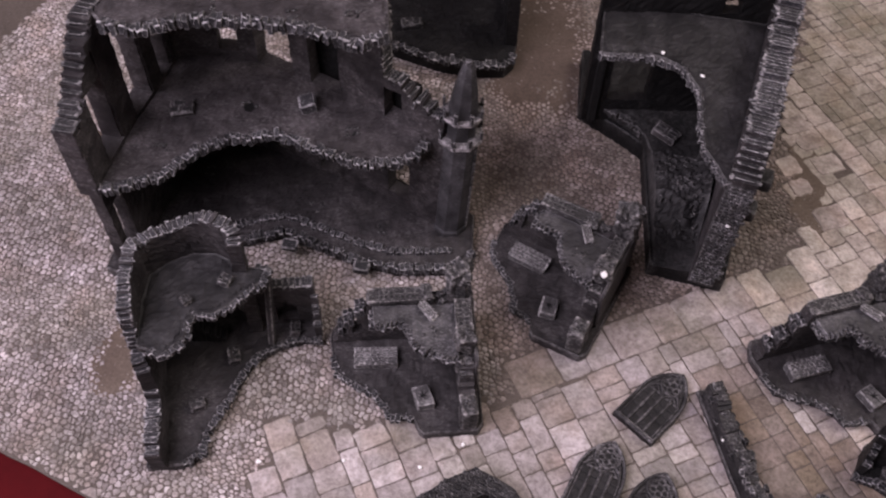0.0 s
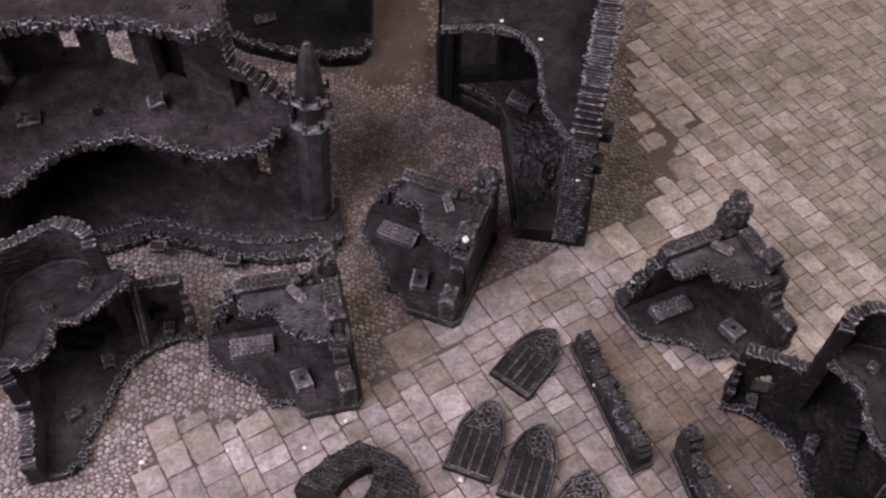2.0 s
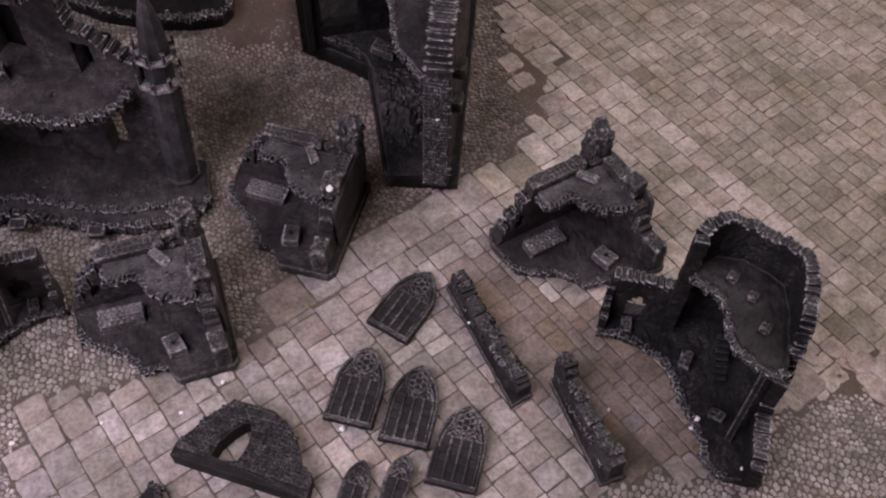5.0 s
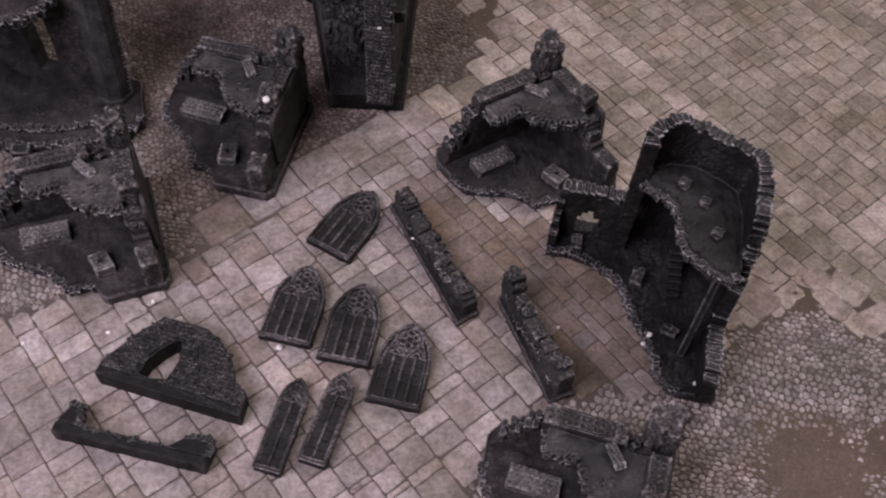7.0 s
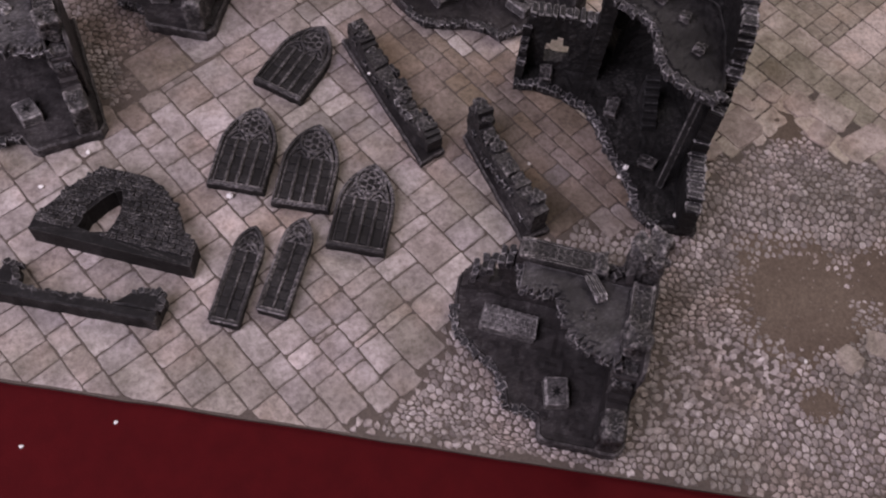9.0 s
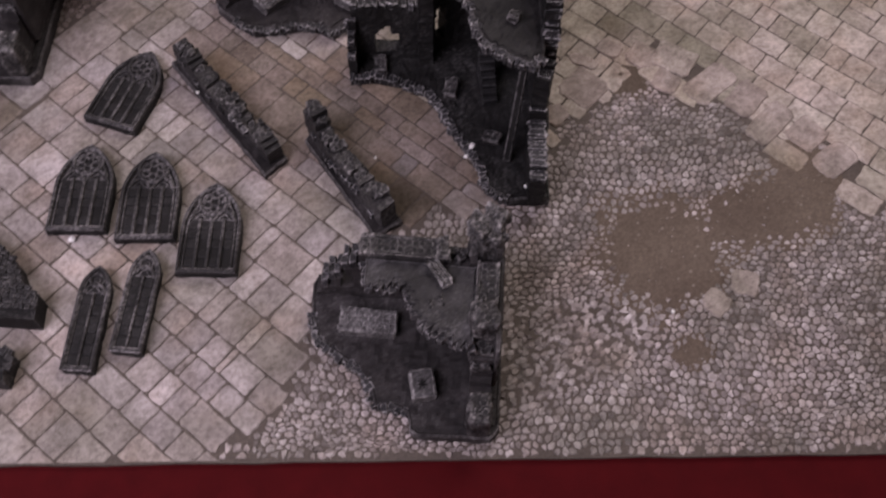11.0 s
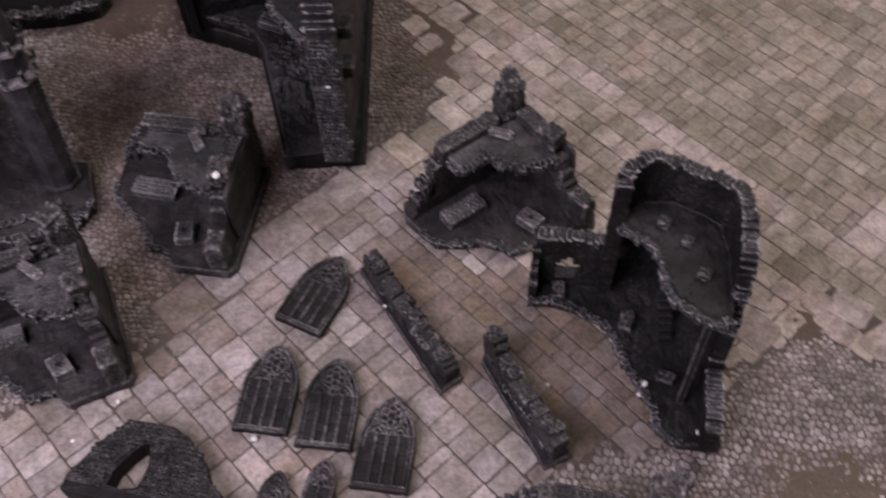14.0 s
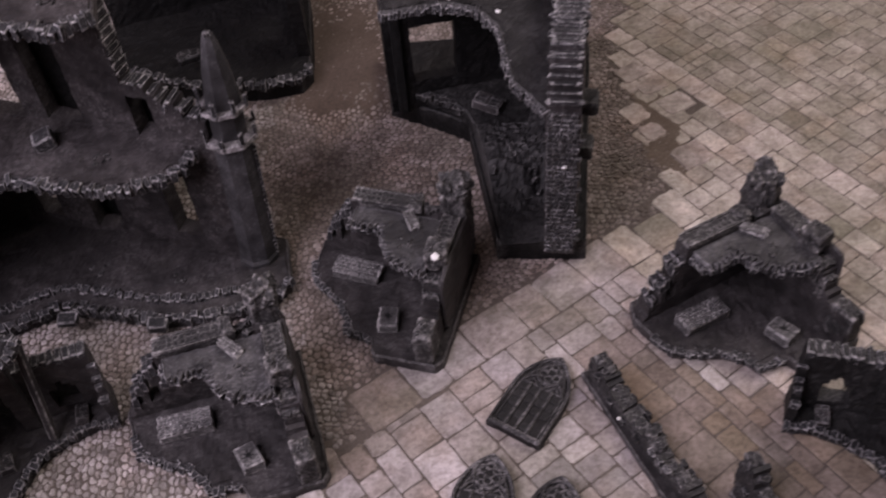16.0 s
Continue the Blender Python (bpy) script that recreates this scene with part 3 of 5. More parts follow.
# ---- the two round-ended ruins, one the mirror of the other ----
def apse_ruin(f, label, lit_tone, edge, stair, beam, loose, blind=False):
    g = lambda pts: [f(p) for p in pts]
    t = thing("apse_ruin", label, "ruin", "apse ruins")
    front = [(0.352, 0.282), (0.367, 0.276), (0.384, 0.262), (0.396, 0.245), (0.398, 0.222), (0.397, 0.201), (0.399, 0.171), (0.393, 0.151), (0.403, 0.136)]
    base = slab(t, "base", g(front + [(0.428, 0.124), (0.434, 0.135), (0.447, 0.163), (0.460, 0.176), (0.472, 0.199), (0.487, 0.236), (0.477, 0.262), (0.460, 0.283), (0.436, 0.291), (0.415, 0.288), (0.406, 0.282), (0.371, 0.310)]), 0, 0.010, lit_tone)
    teeth(base, g(front), 0.0085, 0.0042, 0.0065)
    wall(t, g([(0.366, 0.302), (0.411, 0.278)]), 0.011, [(0, 0.064), (0.05, 0.064)], [(0.016, 0.034, 0.018, 0.045, 1)], 0.009, lit_tone, cap=0.0050, ragged=0.0006, stones=BRICKS)
    if blind:
        # the light is a shallow niche here, with a black plate for its shade
        bm = bmesh.new()
        a, b = (Vector(p) for p in g([(0.378, 0.300), (0.400, 0.288)]))
        d = b - a
        box(bm, (d.length, 0.003, 0.034), Matrix.Translation((*((a + b) / 2), 0.031)) @ Matrix.Rotation(math.atan2(d.y, d.x), 4, "Z"), 0.0003, 0.0005)
        part("niche_back", bm, M_SHADE_BLACK, t, "black plate for the shade in a niche")
    wall(t, g([(0.364, 0.298), (0.356, 0.284)]), 0.006, [(0, 0.060), (0.008, 0.04), (0.017, 0.018)], [], 0.009, lit_tone)
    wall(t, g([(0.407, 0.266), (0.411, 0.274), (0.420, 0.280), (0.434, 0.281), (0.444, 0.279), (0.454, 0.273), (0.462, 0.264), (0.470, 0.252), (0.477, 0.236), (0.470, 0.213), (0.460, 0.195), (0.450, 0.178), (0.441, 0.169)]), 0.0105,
         [(0, 0.140), (0.02, 0.142), (0.035, 0.144), (0.05, 0.137), (0.075, 0.136), (0.10, 0.142), (0.125, 0.137), (0.142, 0.131), (0.1525, 0.127), (0.157, 0.112), (0.160, 0.086), (0.18, 0.078)], [(0.016, 0.028, 0.02, 0.06, 1), (0.100, 0.116, 0.03, 0.075, 1)], 0.009, lit_tone, grain=0.003, cap=0.0044, ragged=0.0016, stones=BRICKS)
    wall(t, g([(0.4415, 0.170), (0.436, 0.160), (0.417, 0.126)]), 0.0115, [(0, 0.058), (0.005, 0.043), (0.022, 0.039), (0.05, 0.037)], [], 0.009, lit_tone, cap=0.0042, ragged=0.0012, stones=BRICKS)
    floor = slab(t, "upper_floor", edge + g([(0.445, 0.177), (0.455, 0.195), (0.465, 0.214), (0.472, 0.236), (0.465, 0.251), (0.451, 0.268), (0.434, 0.275), (0.420, 0.274), (0.412, 0.268)]), 0.096, 0.104, M_HEAP, "ragged upper floor")
    teeth(floor, edge, 0.1005, 0.0040, 0.0065)
    bm = bmesh.new()
    a, b = Vector(stair[0]), Vector(stair[1])
    d = b - a
    turn = Matrix.Rotation(math.atan2(d.y, d.x), 4, "Z")
    for i in range(7):
        p = a.lerp(b, (i + 0.5) / 7)
        h = 0.026 * (1 - i / 7.5)
        box(bm, (d.length / 7, 0.011, h), Matrix.Translation((p.x, p.y, 0.010 + h / 2)) @ turn, 0.0003, 0.0006)
    rimmed(bm, 0.0006)
    part("stair", bm, M_STEP, t, "steep stair below the floor")
    for q, n in (([(0.411, 0.246), (0.420, 0.240), (0.413, 0.226), (0.407, 0.232)], (2, 3)), ([(0.415, 0.192), (0.424, 0.183), (0.419, 0.176), (0.410, 0.185)], (2, 2)), ([(0.376, 0.288), (0.384, 0.284), (0.379, 0.272), (0.371, 0.276)], (2, 3))):
        rubble(t, g(q), 0.010, 0.007, n, M_DARK_FLOOR, tilt=(8, -8))
    for x, y, w, d in loose:
        rubble(t, [(x - w, y), (x, y + d), (x + w, y), (x, y - d)], 0.104, 0.005, (2, 2), M_DARK_FLOOR, tilt=(5, 5))
    bm = bmesh.new()
    a, b = Vector(beam[0]), Vector(beam[1])
    box(bm, (0.005, 0.0055, (b - a).length), Matrix.Translation((a + b) / 2) @ (b - a).to_track_quat("Z", "Y").to_matrix().to_4x4(), 0.0003, 0.0008)
    rimmed(bm, 0.0006)
    part("beam", bm, lit_tone, t)
    return t


apse_ruin(lambda p: p, "black ruin with a rounded apse, two storeys, on flagstones", M_BLACK,
          [(0.408, 0.263), (0.411, 0.254), (0.418, 0.245), (0.421, 0.239), (0.419, 0.226), (0.414, 0.211), (0.413, 0.200), (0.415, 0.192), (0.421, 0.180), (0.430, 0.168), (0.439, 0.170)],
          ((0.442, 0.240), (0.431, 0.212)), ((0.437, 0.184, 0.094), (0.417, 0.164, 0.012)), ((0.434, 0.252, 0.006, 0.005), (0.441, 0.232, 0.005, 0.005), (0.438, 0.205, 0.006, 0.005)))


def mirrored(p):
    q = complex(-0.914, 0.406) * complex(p[0] - 0.430, -(p[1] - 0.131)) + complex(-0.209, 0.306)
    return q.real, q.imag


# same paint as the other apse; lighter material for the light on it
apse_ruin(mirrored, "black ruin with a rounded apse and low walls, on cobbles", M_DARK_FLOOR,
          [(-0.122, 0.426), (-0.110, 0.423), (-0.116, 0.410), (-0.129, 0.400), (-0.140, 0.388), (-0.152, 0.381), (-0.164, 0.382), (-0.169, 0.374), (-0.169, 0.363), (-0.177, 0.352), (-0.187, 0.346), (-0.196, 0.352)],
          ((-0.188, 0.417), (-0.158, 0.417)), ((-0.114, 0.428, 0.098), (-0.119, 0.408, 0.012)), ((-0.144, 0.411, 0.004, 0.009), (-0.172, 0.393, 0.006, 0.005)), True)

# ---- the great ruin with its turret ----
def great_ruin():
    t = thing("great_ruin", "large three-storey black ruin with a corner turret", "ruin")
    back = [(-0.214, 0.640), (-0.200, 0.643), (-0.163, 0.643), (-0.136, 0.636), (-0.102, 0.617), (-0.061, 0.596), (-0.025, 0.572), (0.021, 0.542), (0.032, 0.536)]
    left = [(-0.254, 0.485), (-0.247, 0.513), (-0.236, 0.557), (-0.223, 0.594), (-0.212, 0.630)]
    crest = [(-0.258, 0.485), (-0.252, 0.513), (-0.241, 0.557), (-0.228, 0.594), (-0.217, 0.630)]

    def run(path, k, value):
        """Arc length at which a plan line reaches that x (k 0) or y (k 1)."""
        s = 0
        for p, q in zip(path, path[1:]):
            d = math.dist(p, q)
            if min(p[k], q[k]) <= value <= max(p[k], q[k]):
                return s + d * (value - p[k]) / (q[k] - p[k])
            s += d
        return s

    def bays(path, k, rows):
        return [(run(path, k, r[0]), run(path, k, r[1]), *r[2:]) for r in rows]
    front = [(-0.262, 0.482), (-0.22, 0.492), (-0.17, 0.515), (-0.12, 0.527), (-0.100, 0.520), (-0.085, 0.512), (-0.045, 0.493), (-0.012, 0.484), (0.038, 0.484), (0.057, 0.500)]
    base = slab(t, "base", [(-0.275, 0.490)] + front + [(0.060, 0.545), (0.028, 0.565), (-0.045, 0.612), (-0.092, 0.636), (-0.130, 0.657), (-0.2, 0.662), (-0.235, 0.642), (-0.262, 0.56)], 0, 0.012, M_DARK_FLOOR, "", [(-0.193, 0.602, 0.005), (-0.089, 0.557, 0.005), (-0.025, 0.530, 0.005)])
    teeth(base, front, 0.011, 0.005, 0.009)
    inner = [(x, y + 0.018) for x, y in front[2:-1]]
    teeth(base, inner, 0.013, 0.0045, 0.006)
    wall(t, left, 0.011, [(0, 0.19), (0.02, 0.20), (0.03, 0.215), (0.05, 0.240), (0.16, 0.240)], bays(left, 1, [(0.511, 0.537, 0.134, 0.230), (0.562, 0.590, 0.134, 0.232), (0.606, 0.624, 0.134, 0.232), (0.494, 0.508, 0.02, 0.1)]), 0.011, M_WALL, 0.005, capped=False)
    wall(t, crest, 0.017, [(0, 0.193), (0.015, 0.198), (0.03, 0.213), (0.05, 0.232), (0.068, 0.249), (0.16, 0.25)], bays(crest, 1, [(0.511, 0.537, 0.134, 0.204), (0.562, 0.590, 0.134, 0.232), (0.606, 0.624, 0.134, 0.232)]), 0.12, M_WALL, 0.005, name="pier", cap=0.0062, ragged=0.001, stones=DARK_BRICKS)
    wall(t, back, 0.014, [(0, 0.25), (run(back, 0, -0.0165), 0.25), (run(back, 0, -0.0145), 0.177), (run(back, 0, -0.002), 0.172), (run(back, 0, 0.006), 0.165), (run(back, 0, 0.022), 0.157), (0.4, 0.155)],
         bays(back, 0, [(-0.168, -0.148, 0.138, 0.236), (-0.130, -0.098, 0.131, 0.236), (-0.082, -0.055, 0.131, 0.210), (-0.016, -0.002, 0.131, 0.166), (-0.017, 0.003, 0.031, 0.095), (-0.084, -0.060, 0.017, 0.085), (-0.125, -0.108, 0.024, 0.09)]), 0.011, M_WALL, 0.005)
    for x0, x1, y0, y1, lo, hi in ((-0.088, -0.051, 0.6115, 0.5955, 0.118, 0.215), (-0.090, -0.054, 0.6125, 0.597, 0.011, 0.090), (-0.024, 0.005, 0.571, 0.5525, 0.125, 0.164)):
        # black panel added for the shade seen behind each of these windows
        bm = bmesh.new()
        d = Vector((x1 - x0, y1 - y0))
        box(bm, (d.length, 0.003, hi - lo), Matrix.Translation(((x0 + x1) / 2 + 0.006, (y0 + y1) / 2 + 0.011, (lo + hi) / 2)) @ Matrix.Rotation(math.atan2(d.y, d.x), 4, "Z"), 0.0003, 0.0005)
        part("blind_light", bm, M_SHADE_BLACK, t, "black panel for the shade behind a window")
    e1 = [(-0.253, 0.487), (-0.233, 0.486), (-0.199, 0.501), (-0.177, 0.525), (-0.153, 0.537), (-0.111, 0.543), (-0.077, 0.527), (-0.039, 0.509), (-0.011, 0.511), (0.007, 0.521), (0.015, 0.535)]
    f1 = slab(t, "first_floor", e1 + [(0.018, 0.546), (-0.024, 0.573), (-0.060, 0.597), (-0.101, 0.618), (-0.135, 0.637), (-0.162, 0.644), (-0.200, 0.644), (-0.211, 0.630), (-0.222, 0.593), (-0.235, 0.557), (-0.247, 0.513)], 0.121, 0.130, M_FLOOR, "torn first floor", [(-0.137, 0.572, 0.006), (-0.048, 0.543, 0.005), (-0.205, 0.525, 0.005)])
    teeth(f1, e1, 0.127, 0.0046, 0.009, 0, "stone", 1.5)
    e2 = [(-0.224, 0.543), (-0.198, 0.537), (-0.175, 0.546), (-0.155, 0.549), (-0.113, 0.546), (-0.079, 0.540), (-0.055, 0.530), (-0.033, 0.522), (-0.013, 0.531)]
    f2 = slab(t, "second_floor", e2 + [(-0.014, 0.568), (-0.060, 0.597), (-0.101, 0.618), (-0.135, 0.637), (-0.162, 0.644), (-0.200, 0.644), (-0.214, 0.630), (-0.224, 0.593), (-0.237, 0.557)], 0.241, 0.250, M_FLOOR, "torn second floor", [(-0.15, 0.562, 0.006), (-0.085, 0.552, 0.004), (-0.04, 0.55, 0.005)])
    teeth(f2, e2, 0.247, 0.0048, 0.010, 0, "stone", 1.5)
    rubble(t, [(-0.203, 0.575), (-0.183, 0.577), (-0.182, 0.563), (-0.202, 0.561)], 0.130, 0.006, (2, 2), M_FLOOR, tilt=(6, 0))
    rubble(t, [(-0.094, 0.578), (-0.079, 0.580), (-0.077, 0.566), (-0.090, 0.563)], 0.130, 0.010, (1, 1), M_BRICK, tilt=(0, -12))
    for x, y in ((-0.118, 0.515), (-0.052, 0.49)):
        rubble(t, [(x, y), (x + 0.014, y - 0.002), (x + 0.014, y - 0.012), (x, y - 0.010)], 0.012, 0.008, (1, 1), M_BRICK, tilt=(8, 5))
    # turret
    def prism(rings, lean=0.05):
        bm = bmesh.new()
        last = None
        for z, r in rings:
            row = [bm.verts.new((0.036 + lean * z + r * math.cos(a), 0.535 + r * math.sin(a), z)) for a in (radians(22.5 + 45 * q) for q in range(8))]
            if last:
                for q in range(8):
                    bm.faces.new((last[q], last[(q + 1) % 8], row[(q + 1) % 8], row[q]))
            else:
                bm.faces.new(list(reversed(row)))
            last = row
        bm.faces.new(last)
        return bm
    turret = part("turret", prism([(0.010, 0.0165), (0.016, 0.0165), (0.018, 0.0150), (0.07, 0.0148), (0.134, 0.0145)]), M_SHAFT, t, "eight-sided turret with a broken spire")
    part("spire", prism([(0.134, 0.0128), (0.160, 0.0125), (0.165, 0.0130), (0.19, 0.0100), (0.208, 0.0062), (0.217, 0.0040)]), M_SHAFT, turret)
    for lo, hi, r in ((0.131, 0.138, 0.0195), (0.158, 0.164, 0.0175)):
        collar = part("collar", prism([(lo, r - 0.004), (lo + 0.003, r), (hi, r), (hi + 0.0005, r - 0.0012)]), M_RIM, turret)
        for q in range(8):
            a = radians(22.5 + 45 * q)
            h = rng.uniform(0.006, 0.013)
            brick(turret, "crenel", Matrix.Translation((0.036 + 0.05 * hi + (r - 0.001) * math.cos(a), 0.535 + (r - 0.001) * math.sin(a), hi + h * 0.4)) @ pose(0, 0, 0, 0, 0, math.degrees(a)), (0.0018, 0.0030, h))
    for q in range(3):
        brick(turret, "stone", Matrix.Translation((0.0468 + rng.uniform(-0.003, 0.003), 0.535 + rng.uniform(-0.003, 0.003), 0.218)), (0.003, 0.003, 0.005))
    for q in range(26):
        # crockets down the outer arris
        z = 0.016 + q * 0.0044
        brick(turret, "crocket", Matrix.Translation((0.036 + 0.05 * z + 0.0152 * math.cos(radians(-22.5)), 0.535 + 0.0152 * math.sin(radians(-22.5)), z)), (0.0022, 0.0022, 0.003))
    return t


great_ruin()

# ---- the tall ruin ----
def tall_ruin():
    t = thing("tall_ruin", "tall black ruin with a broken side wall", "ruin")
    # base and back wall coloured near black for the shade under the floor
    base = slab(t, "base", [(0.281, 0.463), (0.2165, 0.484), (0.226, 0.58), (0.231, 0.622), (0.215, 0.640), (0.173, 0.679), (0.185, 0.76), (0.37, 0.72), (0.365, 0.69)], 0, 0.022, M_COAL_SHADE)
    side = wall(t, [(0.2575, 0.458), (0.290, 0.538), (0.331, 0.645)], 0.0225, [(0, 0.160), (0.008, 0.172), (0.02, 0.184), (0.032, 0.190), (0.2, 0.191)], [], 0.021, M_WALL, 0.004, cap=0.0040, ragged=0.0008, label="broken side wall with bare bricks")
    e = [(0.165, 0.606), (0.197, 0.604), (0.217, 0.601), (0.235, 0.586), (0.2432, 0.560), (0.238, 0.523), (0.235, 0.498), (0.243, 0.474), (0.247, 0.460)]
    f2 = slab(t, "upper_floor", e + [(0.257, 0.462), (0.282, 0.538), (0.322, 0.642), (0.177, 0.675)], 0.152, 0.160, M_HEAP, "pitted torn upper floor")
    teeth(f2, e, 0.1560, 0.0038, 0.007, 0, "stone", 1.2, BRICKS)
    wall(t, [(0.172, 0.665), (0.33, 0.659)], 0.012, [(0, 0.19), (0.16, 0.20)], [(0.022, 0.060, 0.05, 0.105), (0.108, 0.124, 0.161, 0.180, 1)], 0.021, M_COAL_SHADE, 0.005)
    # post coloured near black for the shade in this corner
    bm = bmesh.new()
    box(bm, (0.008, 0.010, 0.130), Matrix.Translation((0.182, 0.658, 0.087)), 0.0006, 0.001)
    part("post", bm, M_SHADE_BLACK, t)
    terrace = slab(t, "terrace", [(0.180, 0.676), (0.216, 0.646), (0.229, 0.624), (0.233, 0.602), (0.276, 0.59), (0.31, 0.655), (0.19, 0.662)], 0.021, 0.036, M_BLACK)
    teeth(terrace, [(0.180, 0.676), (0.216, 0.646), (0.229, 0.624)], 0.033, 0.006, 0.007, 0, "stone", 1.3, DARK_BRICKS)
    # the collapsed lower storey: a heap that climbs from the bare front to a ragged ridge and falls to the terrace
    bm = bmesh.new()
    nu, nv = 26, 54
    rows = []
    for j in range(nv):
        v = j / (nv - 1)
        y = 0.478 + 0.132 * v
        x0, x1 = 0.2185 + 0.013 * v, 0.2535 + 0.046 * v
        row = []
        for i in range(nu):
            u = i / (nu - 1)
            x = x0 + (x1 - x0) * u
            ridge = 0.545 + 0.006 * math.sin(9 * u) + 0.008 * noise.noise(Vector((x * 90, 0, 2)))
            z = 0.0225 + 0.017 * max(0, 1 - abs(y - ridge) / (0.028 if y < ridge else 0.065)) * (0.75 + 0.4 * u) + 0.012 * v
            q = Vector((x * 150, y * 150, 0))
            z += (0.0022 * noise.noise(q) + 0.0024 * noise.noise(q * 2.3) + 0.0014 * noise.noise(q * 5)) * min(1, 0.25 + max(0, (y - 0.500) / 0.02)) * min(1, 6 * u, 6 * (1 - u))
            row.append(bm.verts.new((x, y - 0.008 * u, z if 0 < i < nu - 1 else 0.0215)))
        rows.append(row)
    for a, b in zip(rows, rows[1:]):
        for i in range(nu - 1):
            bm.faces.new((a[i], a[i + 1], b[i + 1], b[i]))
    heap = part("debris_mound", bm, M_HEAP, t, "ragged black mound of debris")
    for k in range(34):
        u, v = rng.uniform(0.1, 0.9), rng.uniform(0.3, 0.9)
        x, y = 0.2185 + 0.013 * v + (0.035 + 0.033 * v) * u, 0.478 + 0.132 * v - 0.008 * u
        z = 0.0225 + 0.017 * max(0, 1 - abs(y + 0.008 * u - 0.545) / (0.028 if y < 0.537 else 0.065)) * (0.75 + 0.4 * u) + 0.012 * v
        brick(heap, "stone", Matrix.Translation((x, y, z)) @ pose(0, 0, 0, rng.uniform(-30, 30), rng.uniform(-30, 30), rng.uniform(0, 90)), (rng.uniform(0.003, 0.0065), rng.uniform(0.0025, 0.004), 0.0035), DARK_BRICKS)
    rubble(t, [(0.2373, 0.6269), (0.2464, 0.6357), (0.2605, 0.6171), (0.2496, 0.6025)], 0.037, 0.008, (3, 2), M_WALL, tilt=(4, 3))
    face = Matrix.Translation((0.2573, 0.4572, 0)) @ pose(0, 0, 0, 0, 0, -22.1)
    z = 0.026
    while z < 0.158:
        u = -0.0110
        while u < 0.0095:
            w = rng.uniform(0.003, 0.006)
            brick(side, "stone", face @ Matrix.Translation((u + w / 2, 0, z)) @ pose(0, 0, 0, rng.uniform(-12, 12), rng.uniform(-12, 12), rng.uniform(-8, 8)), (w * 0.85, 0.0022, 0.0034), DARK_BRICKS if rng.random() < 0.6 else BRICKS)
            u += w
        z += 0.0042
    for x, y, z in ((0.2815, 0.4745, 0.148), (0.2800, 0.4750, 0.108)):
        bm = bmesh.new()
        lump(bm, (0.012, 0.018, 0.012), Matrix.Translation((x, y, z)) @ pose(0, 0, 0, 0, 0, -21.4), 0.0012, 0.0005, 4)
        part("corbel", bm, M_BLACK, t)
    return t


tall_ruin()


def far_ruin():
    t = thing("far_ruin", "dark black ruin with a torn floor, in shade", "ruin")
    front = [(-0.075, 0.84), (-0.06, 0.805), (-0.02, 0.772), (0.03, 0.748), (0.07, 0.738), (0.1, 0.738), (0.112, 0.752)]
    # base and walls blackened for the shade this ruin stands in
    base = slab(t, "base", front + [(0.118, 0.79), (0.128, 0.87), (0.13, 0.95), (-0.06, 0.95)], 0, 0.022, M_COAL_SHADE)
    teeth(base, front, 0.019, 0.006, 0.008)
    wall(t, [(0.108, 0.765), (0.118, 0.93)], 0.012, [(0, 0.09), (0.02, 0.11), (0.04, 0.15), (0.17, 0.17)], [(0.04, 0.07, 0.04, 0.1)], 0.021, M_COAL_SHADE, 0.005)
    wall(t, [(-0.07, 0.88), (0.115, 0.90)], 0.012, [(0, 0.2), (0.2, 0.2)], [(0.05, 0.08, 0.04, 0.12), (0.11, 0.14, 0.04, 0.12)], 0.021, M_COAL_SHADE, 0.005)
    rubble(t, [(-0.01, 0.80), (0.012, 0.803), (0.014, 0.79), (-0.008, 0.787)], 0.022, 0.008, (2, 2), M_BLACK)
    return t


far_ruin()


# ---- loose gothic windows ----
def arch_outline(w, h, n=9):
    """A pointed arch from its foot, with the foot's middle at the origin."""
    a, rise = w / 2, (0.87 * w if w > 0.03 else 0.92 * w)
    spring, big_r = h - rise, (w * w / 4 + rise * rise) / w
    top = math.asin(rise / big_r)
    pts = [(-a, 0), (a, 0)]
    for i in range(n + 1):
        k = top * i / n
        pts.append((a - big_r + big_r * math.cos(k) if i < n else 0.0, spring + big_r * math.sin(k)))
    for i in range(n - 1, -1, -1):
        x, y = pts[2 + i]
        pts.append((-x, y))
    out = []
    for p in pts:
        if not out or (abs(out[-1][0] - p[0]) + abs(out[-1][1] - p[1])) > 1e-6:
            out.append(p)
    return out


def tube(bm, pts, r, z, closed=False, flat=0.8):
    """A raised moulding along a plan line."""
    n = len(pts)
    rows = []
    for i, p in enumerate(pts):
        a = pts[i - 1] if (i or closed) else p
        b = pts[(i + 1) % n] if (i < n - 1 or closed) else p
        d = Vector((b[0] - a[0], b[1] - a[1])).normalized()
        s = Vector((-d.y, d.x))
        rows.append([bm.verts.new((p[0] + s.x * r * c, p[1] + s.y * r * c, z + r * flat * k)) for c, k in ((-1, -0.6), (-0.75, 0.7), (0, 1.1), (0.75, 0.7), (1, -0.6))])
    for i in range(n if closed else n - 1):
        a, b = rows[i], rows[(i + 1) % n]
        for j in range(4):
            bm.faces.new((a[j], a[j + 1], b[j + 1], b[j]))
    if not closed:
        bm.faces.new(rows[0])
        bm.faces.new(list(reversed(rows[-1])))


def circle(cx, cy, r, n=14, start=0.0):
    return [(cx + r * math.cos(start + 2 * math.pi * i / n), cy + r * math.sin(start + 2 * math.pi * i / n)) for i in range(n)]


